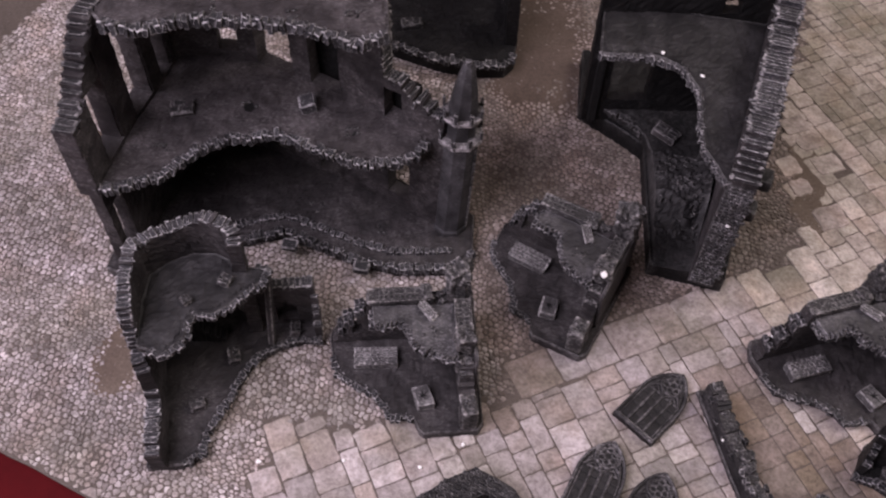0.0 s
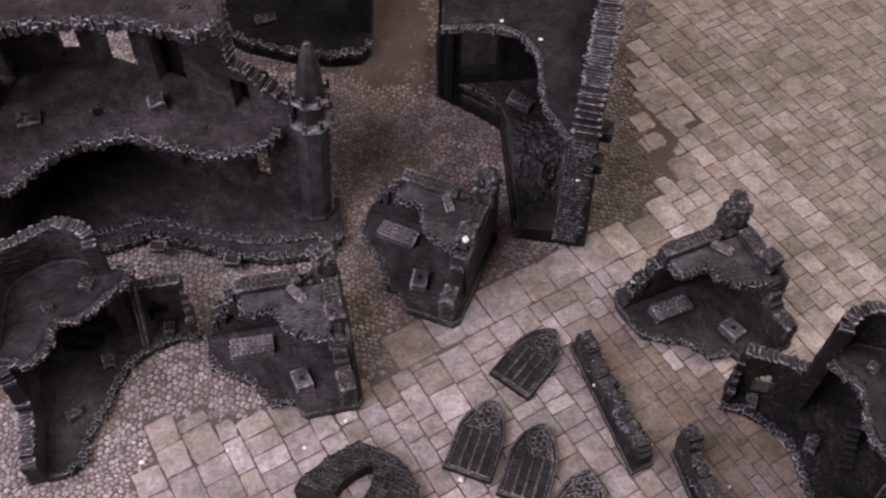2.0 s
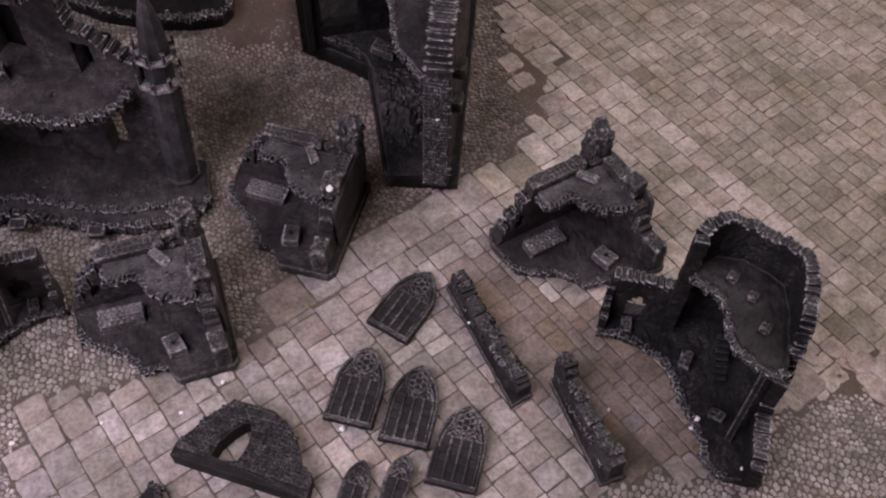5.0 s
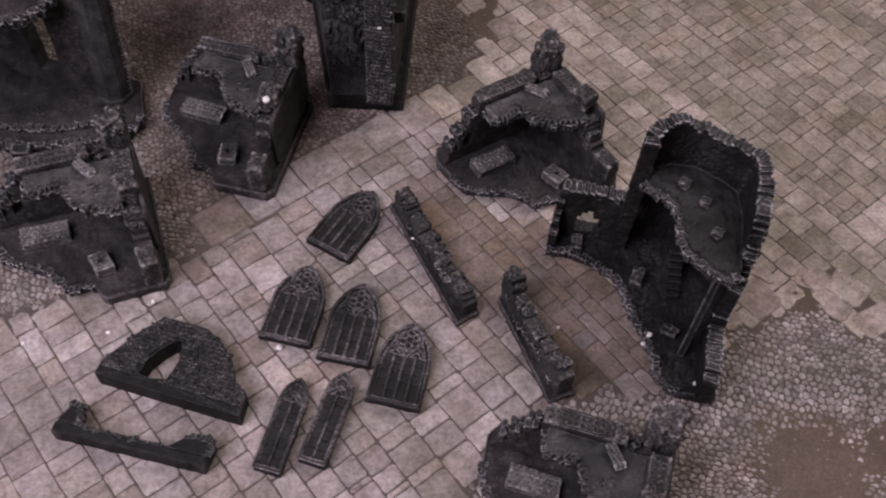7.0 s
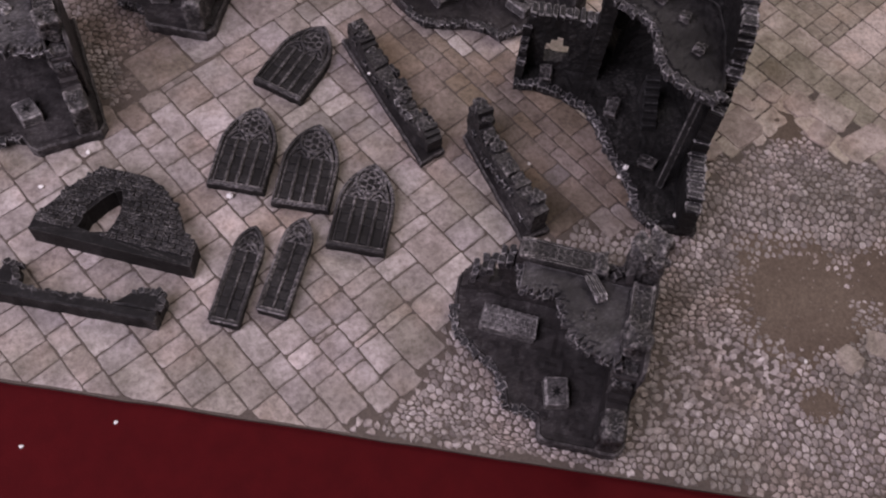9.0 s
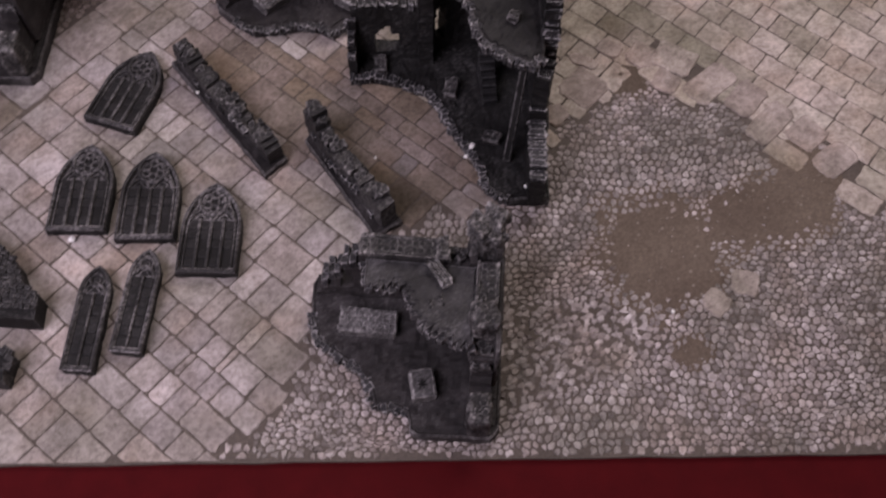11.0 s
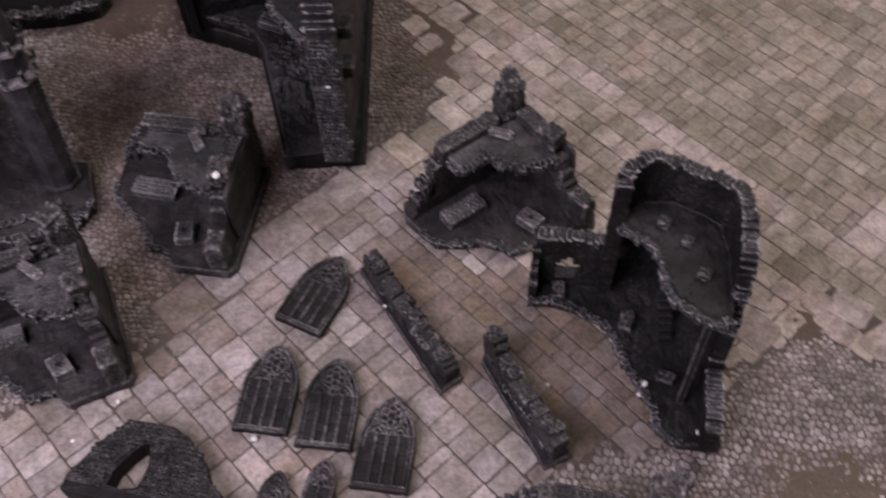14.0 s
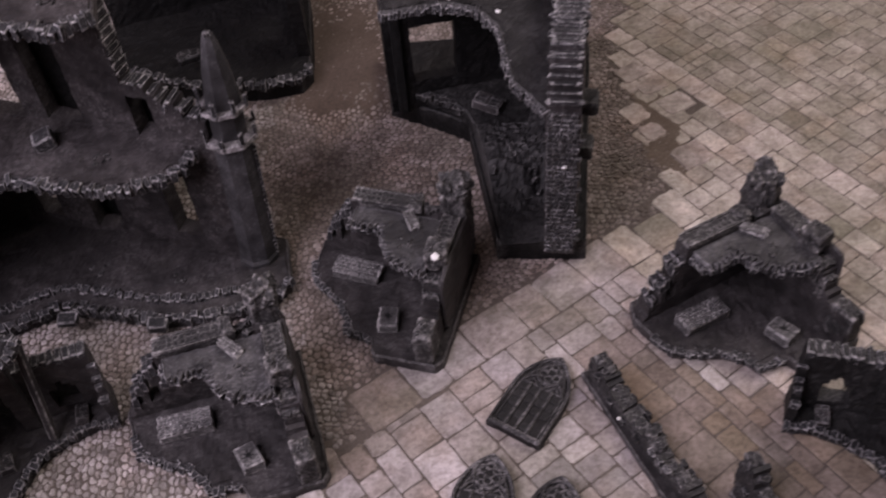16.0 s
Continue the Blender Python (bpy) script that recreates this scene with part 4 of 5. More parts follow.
def gothic_window(w, h, lights, label, group):
    t = thing("gothic_window", label, "window panel", group)
    thick = 0.0065
    out = arch_outline(w, h)
    slab(t, "panel", out, 0, thick, M_WINDOW, edge=0.0008)
    k = lambda f: [((x * f), (y - 0.001) * (1 - (1 - f) * w / h) + 0.0018) for x, y in out]
    bm = bmesh.new()
    tube(bm, k(0.935), 0.0014, thick + 0.0009, True, 1.2)
    tube(bm, k(0.80), 0.0009, thick + 0.0002, True, 1.1)
    part("rim", bm, M_RIM, t)
    spring = 0.58 * h if w > 0.03 else 0.74 * h
    for i in range(1, lights):
        x = (i / lights - 0.5) * w * 0.80
        bm = bmesh.new()
        tube(bm, [(x, 0.003), (x, spring * 0.5), (x, spring)], 0.0013 if lights > 2 else 0.0010, thick + 0.0008, False, 1.2)
        part("mullion", bm, M_RIM, t)
    for i in range(lights // 2 if lights > 2 else 1):
        # a small pointed head over each pair of lights
        if lights > 2:
            cx, half = (i - 0.5) * w * 0.40, w * 0.18
        else:
            cx, half = 0, w * 0.36
        bm = bmesh.new()
        tube(bm, [(cx - half, spring - 0.001), (cx - half * 0.62, spring + half * 0.62), (cx, spring + half * 1.05), (cx + half * 0.62, spring + half * 0.62), (cx + half, spring - 0.001)], 0.0013, thick + 0.0003, False, 1.2)
        tube(bm, [(cx - half * 0.5, spring + 0.001), (cx, spring + half * 0.62), (cx + half * 0.5, spring + 0.001)], 0.0009, thick + 0.0002, False, 1.1)
        part("arch_head", bm, M_RIM, t)
    cy = spring + (0.205 * h if w > 0.03 else 0.125 * h)
    r = 0.255 * w if w > 0.03 else 0.22 * w
    bm = bmesh.new()
    tube(bm, circle(0, cy, r, 18), 0.0013 if w > 0.03 else 0.0010, thick + 0.0004, True, 1.2)
    rose = part("rosette", bm, M_RIM, t)
    bm = bmesh.new()
    if w > 0.03:
        for i in range(6):
            a = 2 * math.pi * i / 6 + math.pi / 2
            tube(bm, circle(r * 0.54 * math.cos(a), cy + r * 0.54 * math.sin(a), r * 0.27, 8), 0.0008, thick + 0.0002, True, 1.2)
    else:
        tube(bm, circle(0, cy, r * 0.45, 8), 0.0006, thick, True)
    part("petals", bm, M_RIM, rose)
    bm = bmesh.new()
    tube(bm, [(-w * 0.41, spring), (-w * 0.2, spring + 0.0003), (0, spring), (w * 0.2, spring + 0.0003), (w * 0.41, spring)], 0.0009, thick)
    part("transom", bm, M_RIM, t)
    bm = bmesh.new()
    box(bm, (w * 0.98, 0.0032, 0.0022), Matrix.Translation((0, 0.0016, thick + 0.0009)), 0.0002, 0.0006)
    rimmed(bm, 0.0005)
    part("sill", bm, M_RIM, t)
    # dressed blocks filling the lights
    cols = lights
    rows = 5 if lights > 2 else 7
    for i in range(cols):
        for j in range(rows):
            x0, x1 = (i / cols - 0.5) * w * 0.80, ((i + 1) / cols - 0.5) * w * 0.80
            y0, y1 = 0.004 + (spring - 0.005) * j / rows, 0.004 + (spring - 0.005) * (j + 1) / rows
            if rng.random() < 0.25:
                continue
            brick(t, "block", Matrix.Translation(((x0 + x1) / 2, (y0 + y1) / 2 + rng.uniform(-0.0006, 0.0006), thick)) @ pose(0, 0, 0, rng.uniform(-3, 3), rng.uniform(-3, 3), 0), ((x1 - x0) * 0.70, (y1 - y0) * 0.84, 0.0014)).data = BLOCKS[rng.randrange(3)]
    return t


BLOCKS = [stone_mesh("block", (1, 1, 1), 0.2, M_BLOCK) for _ in range(3)]
big = gothic_window(0.0405, 0.070, 4, "black cast gothic window panel lying on flagstones", "loose window panels")
big.matrix_basis = pose(0.1975, 0.183, 0.0008, 0, 0, -29.0)
for x, y, a in ((0.1325, 0.2545, -28.5), (0.171, 0.2265, -27.5), (0.1815, 0.3275, -47)):
    copy_thing(big, pose(x, y, 0.0008, 0, 0, a))
small = gothic_window(0.020, 0.073, 2, "narrow black cast lancet window lying on flagstones", "loose window panels")
small.matrix_basis = pose(0.101, 0.157, 0.0008, 0, 0, -31)
copy_thing(small, pose(0.132, 0.1545, 0.0008, 0, 0, -33))


# ---- loose wall pieces ----
def low_wall(outline, line, thick, top, label):
    t = thing("wall_section", label, "wall section", "loose wall sections")
    base = slab(t, "base", outline, 0, 0.006, M_DARK_FLOOR)
    wall(t, line, thick, top, [], 0.005, M_ROUGH, 0.0035, capped=False, ragged=0.003)
    length, at, side = along(line)
    height = profile(top)
    for i in range(int(length / 0.010)):
        # weathered stones that still stand proud of the break
        s = (i + rng.uniform(0.3, 0.7)) * 0.010
        p, d = at(s)
        block(t, p.x + rng.uniform(-0.002, 0.002), p.y, (rng.uniform(0.005, 0.010), rng.uniform(0.006, 0.012), 0.012), height(s) + rng.uniform(-0.001, 0.004), math.degrees(math.atan2(d.y, d.x)) + rng.uniform(-12, 12), "block", 0.0020)
    for i in range(int(length / 0.008)):
        s = (i + 0.5) * 0.008
        p, d = at(s)
        n = side(s)
        for k in (-1, 1):
            if rng.random() < 0.7:
                q = p + n * k * (thick / 2 + rng.uniform(0, 0.0015))
                brick(t, "stone", Matrix.Translation((q.x, q.y, rng.uniform(0.008, 0.02))) @ pose(0, 0, 0, rng.uniform(-15, 15), rng.uniform(-15, 15), math.degrees(math.atan2(d.y, d.x)) + rng.uniform(-20, 20)), (0.0055, 0.0035, 0.005), DARK_BRICKS if rng.random() < 0.6 else BRICKS)
    return t


low_wall([(0.241, 0.362), (0.263, 0.236), (0.283, 0.242), (0.259, 0.364)], [(0.2515, 0.359), (0.2635, 0.300), (0.2755, 0.243)], 0.0120, [(0, 0.026), (0.015, 0.027), (0.03, 0.017), (0.05, 0.016), (0.065, 0.022), (0.09, 0.014), (0.11, 0.022), (0.12, 0.017)], "low broken black wall section with loose stones")
low_wall([(0.300, 0.250), (0.309, 0.156), (0.331, 0.158), (0.318, 0.264)], [(0.3105, 0.256), (0.3145, 0.21), (0.322, 0.160)], 0.0118, [(0, 0.036), (0.012, 0.037), (0.022, 0.022), (0.05, 0.023), (0.07, 0.026), (0.085, 0.032), (0.1, 0.027)], "low broken black wall section beside the apse ruin")


def fallen_gable():
    t = thing("fallen_gable", "fallen black brick gable wall with a pointed opening", "wall section", "loose wall sections", x=-0.003, y=0.2575, turn=-32.8)
    h = 0.018
    out = [(0, 0), (0.111, 0), (0.109, 0.018), (0.098, 0.024), (0.088, 0.040), (0.074, 0.052), (0.060, 0.058), (0.045, 0.058), (0.027, 0.057), (0.012, 0.036), (0.007, 0.024), (0.0, 0.012)]
    leaf = [(0.022, 0.008), (0.024, 0.020), (0.032, 0.032), (0.040, 0.040), (0.046, 0.042), (0.050, 0.036), (0.053, 0.026), (0.052, 0.016), (0.050, 0.010), (0.036, 0.007)]
    leaf = [(0.043 + (x - 0.040) * 0.74, 0.001 + y) for x, y in leaf]
    bm = bmesh.new()
    n = len(out)
    rows = []
    for z in (0.0, h):
        a = [bm.verts.new((*p, z)) for p in out]
        b = [bm.verts.new((*p, z)) for p in leaf]
        edges = [bm.edges.new((r[i], r[(i + 1) % len(r)])) for r in (a, b) for i in range(len(r))]
        bmesh.ops.triangle_fill(bm, use_beauty=True, use_dissolve=False, edges=edges)
        rows.append((a, b))
    for k in (0, 1):
        lo, hi = rows[0][k], rows[1][k]
        m = len(lo)
        for i in range(m):
            bm.faces.new((lo[i], lo[(i + 1) % m], hi[(i + 1) % m], hi[i]))
    bmesh.ops.recalc_face_normals(bm, faces=list(bm.faces))
    rimmed(bm)
    body = part("gable", bm, M_COAL_SHADE, t)
    y = 0.008
    j = 0
    while y < 0.064:
        x = -0.002 + (j % 2) * 0.0025
        while x < 0.114:
            w = rng.uniform(0.0030, 0.0056)
            p = (x + w / 2, y)
            if inside(p, out) and not inside((p[0], p[1]), [(0.0415 + (a - 0.0415) * 1.18, 0.026 + (b - 0.026) * 1.12) for a, b in leaf]):
                brick(body, "brick", Matrix.Translation((*p, h)) @ pose(0, 0, 0, rng.uniform(-5, 5), rng.uniform(-5, 5), rng.uniform(-4, 4)), (w * 0.84, 0.0027, 0.0030), DARK_BRICKS)
            x += w
        y += 0.0034
        j += 1
    return t


fallen_gable()


def sill_piece():
    t = thing("sill_wall", "black U-shaped broken sill wall lying on flagstones", "wall section", "loose wall sections", x=-0.036, y=0.2215, turn=-29.0)
    h = 0.0165
    slab(t, "beam", [(0, 0), (0.111, 0), (0.111, 0.0072), (0, 0.0078)], 0, h, M_COAL_SHADE)
    arms = [[(0.0, 0.0079), (0.016, 0.0079), (0.015, 0.014), (0.013, 0.022), (0.005, 0.024)], [(0.080, 0.0074), (0.111, 0.0074), (0.112, 0.019), (0.100, 0.021), (0.090, 0.017)]]
    for q in arms:
        arm = slab(t, "arm", q, 0, h - 0.001, M_COAL_SHADE)
        teeth(arm, q[1:], h - 0.003, 0.0042, 0.0055, 0, "stone", 1.2, DARK_BRICKS)
    teeth(t, [(0.018, 0.0072), (0.08, 0.0070)], h - 0.002, 0.0038, 0.004, 0, "stone", 1.0, DARK_BRICKS)
    return t


sill_piece()

# white casting crumbs
M_CRUMB = plain("white_crumb", (0.75, 0.74, 0.72, 1), (0.85, 0.84, 0.82, 1), 300)
for x, y, z, s in ((0.042, 0.317, 0.001, 0.004), (0.128, 0.252, 0.001, 0.006), (0.401, 0.186, 0.010, 0.005), (0.1585, 0.4285, 0.0800, 0.008), (0.219, 0.605, 0.160, 0.004), (0.248, 0.577, 0.160, 0.004), (0.2580, 0.4552, 0.111, 0.004), (0.0065, 0.298, 0.001, 0.004), (-0.055, 0.305, 0.001, 0.004), (-0.123, 0.305, 0.001, 0.005), (0.418, 0.139, 0.010, 0.004), (0.432, 0.133, 0.001, 0.005), (0.393, 0.180, 0.011, 0.004), (0.457, 0.015, 0.001, 0.003), (0.307, 0.399, 0.030, 0.004), (0.339, 0.215, 0.001, 0.003), (0.246, 0.305, 0.030, 0.003), (-0.033, 0.120, -0.0035, 0.003), (0.023, 0.117, -0.0035, 0.003)):
    bm = bmesh.new()
    bmesh.ops.create_icosphere(bm, subdivisions=1, radius=s / 2)
    for v in bm.verts:
        v.co *= rng.uniform(0.7, 1.2)
        v.co.z = v.co.z * 0.6 + s * 0.25
    c = part("crumb", bm, M_CRUMB)
    c.location = (x, y, z)
    tagged(c, "small white crumb of plaster lying loose", "crumb", "plaster crumbs")


# ---- the mat: flagstones, cobbles and mud ----
def stone_material(name, colours, per_object, wear, rough=0.75, stain=0.66):
    m, n, l = nodes_of(name)
    p = n["Principled BSDF"]
    geo = n.new("ShaderNodeNewGeometry")
    rand = n.new("ShaderNodeObjectInfo").outputs["Random"] if per_object else geo.outputs["Random Per Island"]
    r = n.new("ShaderNodeValToRGB")
    for i, c in enumerate(colours):
        e = r.color_ramp.elements[i] if i < 2 else r.color_ramp.elements.new(i / (len(colours) - 1))
        e.position, e.color = i / (len(colours) - 1), (*c, 1)
    l.new(rand, r.inputs[0])
    a = noise_tex(n, l, 55, 7, 0.72, geo.outputs["Position"])
    b = noise_tex(n, l, 300, 6, 0.78, geo.outputs["Position"])
    c = noise_tex(n, l, 13, 4, 0.6, geo.outputs["Position"])
    col = blend(n, l, "MULTIPLY", wear, r.outputs[0], ramp(n, l, a.outputs[0], 0.36, 0.62, (0.60, 0.58, 0.555, 1), (1.19, 1.18, 1.18, 1)).outputs[0])
    col = blend(n, l, "MULTIPLY", 0.85, col, ramp(n, l, b.outputs[0], 0.33, 0.58, (0.54, 0.52, 0.50, 1), (1.15, 1.15, 1.15, 1)).outputs[0])
    warm = noise_tex(n, l, 21, 3, 0.5, geo.outputs["Position"])
    col = blend(n, l, "MULTIPLY", 0.6, col, ramp(n, l, warm.outputs[0], 0.50, 0.68, (1, 1, 1, 1), (0.93, 0.84, 0.75, 1)).outputs[0])
    col = blend(n, l, "MULTIPLY", 0.7, col, ramp(n, l, c.outputs[0], 0.38, 0.60, (stain, stain, stain * 0.88, 1), (1.12, 1.08, 1.10, 1)).outputs[0])
    l.new(col, p.inputs["Base Color"])
    p.inputs["Roughness"].default_value = rough
    p.inputs["Specular IOR Level"].default_value = 0.3
    l.new(bump(n, l, b.outputs[0], 0.35, 0.0005), p.inputs["Normal"])
    return m


FLAG = [(0.235, 0.212, 0.195), (0.310, 0.283, 0.266), (0.400, 0.372, 0.357), (0.270, 0.252, 0.245), (0.345, 0.300, 0.270), (0.470, 0.440, 0.428), (0.300, 0.278, 0.275), (0.370, 0.340, 0.325), (0.255, 0.228, 0.205)]
FLAG_B = [(0.290, 0.268, 0.226), (0.405, 0.370, 0.325), (0.49, 0.448, 0.398), (0.340, 0.322, 0.268), (0.425, 0.376, 0.338), (0.55, 0.512, 0.465), (0.375, 0.345, 0.30)]
COBBLE = [(0.20, 0.180, 0.170), (0.345, 0.320, 0.311), (0.465, 0.437, 0.429), (0.28, 0.257, 0.244), (0.405, 0.370, 0.353), (0.54, 0.513, 0.507)]
M_FLAG_ONE, M_FLAG_ALL = stone_material("flagstone", FLAG, True, 0.8), stone_material("flagstones", FLAG, False, 0.8)
M_FLAG_B = stone_material("pale_flagstones", FLAG_B, False, 0.8)
M_FLAG_C = stone_material("grey_flagstones", [(0.240, 0.220, 0.180), (0.325, 0.298, 0.25), (0.375, 0.345, 0.293), (0.285, 0.268, 0.22), (0.40, 0.362, 0.31)], False, 0.8)
M_FLAG_D = stone_material("stained_flagstones", [(0.150, 0.122, 0.100), (0.225, 0.190, 0.165), (0.270, 0.236, 0.212), (0.190, 0.158, 0.130), (0.240, 0.195, 0.150), (0.205, 0.190, 0.185)], False, 0.8)
M_FLAG_P = stone_material("band_flagstones", [(0.42, 0.372, 0.335), (0.50, 0.45, 0.41), (0.46, 0.415, 0.375)], False, 0.7)
M_SLAB = stone_material("broken_slab", [(0.34, 0.30, 0.272), (0.45, 0.402, 0.37), (0.385, 0.345, 0.316), (0.50, 0.452, 0.416)], True, 0.9, 0.75, 0.55)
M_COBBLE_B = stone_material("brown_cobbles", [(0.165, 0.138, 0.120), (0.275, 0.240, 0.220), (0.370, 0.330, 0.308), (0.215, 0.184, 0.165), (0.315, 0.276, 0.254)], False, 0.8, 0.75, 0.48)
M_COBBLE_ONE, M_COBBLE_ALL = stone_material("cobble", COBBLE, True, 0.8, 0.75, 0.48), stone_material("cobbles", COBBLE, False, 0.8, 0.75, 0.48)


def dirt(name, low, high, grit):
    m, n, l = nodes_of(name)
    p = n["Principled BSDF"]
    pos = n.new("ShaderNodeNewGeometry").outputs["Position"]
    a, b = noise_tex(n, l, 14, 6, 0.6, pos), noise_tex(n, l, 420, 5, 0.75, pos)
    v = n.new("ShaderNodeTexVoronoi")
    v.inputs["Scale"].default_value = 130
    l.new(pos, v.inputs["Vector"])
    col = blend(n, l, "MIX", ramp(n, l, a.outputs[0], 0.3, 0.7).outputs[0], low, high)
    col = blend(n, l, "MULTIPLY", 0.8, col, ramp(n, l, b.outputs[0], 0.35, 0.65, (0.6, 0.6, 0.6, 1), (1.2, 1.2, 1.2, 1)).outputs[0])
    col = blend(n, l, "MIX", ramp(n, l, v.outputs["Distance"], 0.08, 0.16, (grit, grit, grit, 1), (0, 0, 0, 1)).outputs[0], col, (0.36, 0.32, 0.28, 1))
    l.new(col, p.inputs["Base Color"])
    p.inputs["Roughness"].default_value, p.inputs["Specular IOR Level"].default_value = 0.7, 0.3
    l.new(bump(n, l, b.outputs[0], 0.3, 0.0006), p.inputs["Normal"])
    return m


M_MUD = dirt("mud", (0.100, 0.074, 0.055, 1), (0.160, 0.126, 0.095, 1), 0.45)
# darker copy of the mud with the lane's shade in its colour
M_MUD_SHADED = dirt("shaded_mud", (0.080, 0.058, 0.045, 1), (0.125, 0.095, 0.075, 1), 0.5)
M_GROUT = dirt("grout", (0.075, 0.061, 0.051, 1), (0.13, 0.108, 0.09, 1), 0.15)
bm = bmesh.new()
A0, A1, B1 = -1.05, 1.05, 1.25
pts = [mat_point(a, 0.0012 * noise.noise(Vector((a * 30, 0, 0)))) for a in np.linspace(A0, A1, 90)] + [mat_point(A1, B1), mat_point(A0, B1)]
lo, hi = [bm.verts.new((*p, -0.0028)) for p in pts], [bm.verts.new((*p, 0.0)) for p in pts]
bm.faces.new(list(reversed(lo)))
bm.faces.new(hi)
for i in range(len(pts)):
    j = (i + 1) % len(pts)
    bm.faces.new((lo[i], lo[j], hi[j], hi[i]))
ground = tagged(part("ground", bm, M_GROUT), "thin mat of brown mud, grey cobbles and beige flagstones", "ground", "", "structure")

LEFT = [mat_point(-1.05, -0.01), mat_point(-0.18, 0.0), (-0.116, 0.281), (-0.124, 0.331), (-0.093, 0.344), (-0.055, 0.330), (-0.018, 0.340), (0.015, 0.324), (0.073, 0.367), (0.104, 0.394), (0.167, 0.430), (0.227, 0.456), (0.300, 0.486), (0.349, 0.492), (0.387, 0.538), (0.377, 0.587), (0.391, 0.686), (0.448, 0.835), (0.50, 1.0), (0.5, 1.6), (-1.2, 1.6), (-1.2, 0.5)]
RIGHT = [mat_point(0.14, -0.01), (0.162, 0.066), (0.197, 0.078), (0.225, 0.097), (0.243, 0.109), (0.324, 0.152), (0.394, 0.152), (0.470, 0.177), (0.522, 0.188), (0.552, 0.172), (0.591, 0.127), (0.592, 0.089), (0.621, 0.033), (0.632, 0.006), (0.68, -0.05), (0.72, -0.4)]
MUD = [(0.478, 0.056, 0.047, 0.047), (0.545, 0.052, 0.045, 0.026), (0.580, 0.042, 0.036, 0.027), (0.606, 0.060, 0.024, 0.026), (0.452, -0.014, 0.015, 0.011), (-0.252, 0.398, 0.018, 0.032), (0.148, 0.79, 0.050, 0.10), (0.110, 0.735, 0.026, 0.04), (0.388, 0.556, 0.017, 0.028), (0.398, 0.600, 0.017, 0.036), (-0.29, 0.66, 0.03, 0.05), (0.539, 0.187, 0.014, 0.016)]


def muddiness(x, y):
    d = min(math.hypot((x - a) / rx, (y - b) / ry) for a, b, rx, ry in MUD)
    return d + 0.35 * noise.noise(Vector((x * 35, y * 35, 3)))


for a, b, rx, ry in MUD:
    bm = bmesh.new()
    rings = []
    for k, z in ((1.34, -0.0006), (1.12, 0.0002), (0.92, 0.0006), (0.7, 0.0009), (0.35, 0.0010)):
        ring = []
        for i in range(60):
            g = 2 * math.pi * i / 60
            x, y = a + rx * k * math.cos(g), b + ry * k * math.sin(g)
            w = 1 + 0.30 * noise.noise(Vector((x * 60, y * 60, 1)))
            ring.append(bm.verts.new((a + (x - a) * w, b + (y - b) * w, z + (0.00025 * noise.noise(Vector((x * 160, y * 160, 6))) if k < 1.3 else 0))))
        rings.append(ring)
    for lo, hi in zip(rings, rings[1:]):
        for i in range(60):
            bm.faces.new((lo[i], lo[(i + 1) % 60], hi[(i + 1) % 60], hi[i]))
    bm.faces.new(rings[-1])
    part("mud_patch", bm, M_MUD_SHADED if b > 0.5 and a < 0.3 else M_MUD, ground, "dried brown mud with pale grit", True)


def over(x, y):
    p = Vector((x, y)) - EDGE_A
    return p.dot(EX), p.dot(EY)


covered = set()


def plate(w, h, r, gap=0.0006, rise=0.0007, soft=0.0014, wave=0.0004):
    """Corner, rim and top of one flagstone, round its centre."""
    w, h = w / 2 - gap, h / 2 - gap
    pts = []
    for sx, sy in ((1, 1), (-1, 1), (-1, -1), (1, -1)):
        c = soft * r.uniform(0.3, 1.3)
        a, b = (w * sx, (h - c) * sy), ((w - c) * sx, h * sy)
        pts += [a, b] if sx * sy > 0 else [b, a]
    fine = []
    for i, (x, y) in enumerate(pts):
        # each long side wavers
        x1, y1 = pts[(i + 1) % 8]
        cuts = 4 if math.dist((x, y), (x1, y1)) > 0.006 else 1
        fine += [(x + (x1 - x) * q / cuts + r.uniform(-1, 1) * wave, y + (y1 - y) * q / cuts + r.uniform(-1, 1) * wave) for q in range(cuts)]
    pts = fine
    k = 0.0008
    vs = [(x, y, -0.0004) for x, y in pts] + [(x, y, rise * 0.4) for x, y in pts] + [(x - math.copysign(k, x), y - math.copysign(k, y), rise) for x, y in pts]
    n = len(pts)
    fs = [(n * q + i, n * q + (i + 1) % n, n * q + n + (i + 1) % n, n * q + n + i) for q in (0, 1) for i in range(n)] + [tuple(range(2 * n, 3 * n))]
    return vs, fs


def from_lists(name, vs, fs, material):
    me = bpy.data.meshes.new(name)
    me.from_pydata(vs, [], fs)
    me.materials.append(material)
    me.update()
    return me


shared = {}
singles = 0
joined = {key: ([], []) for key in "abcdp"}
pr = random.Random(21)


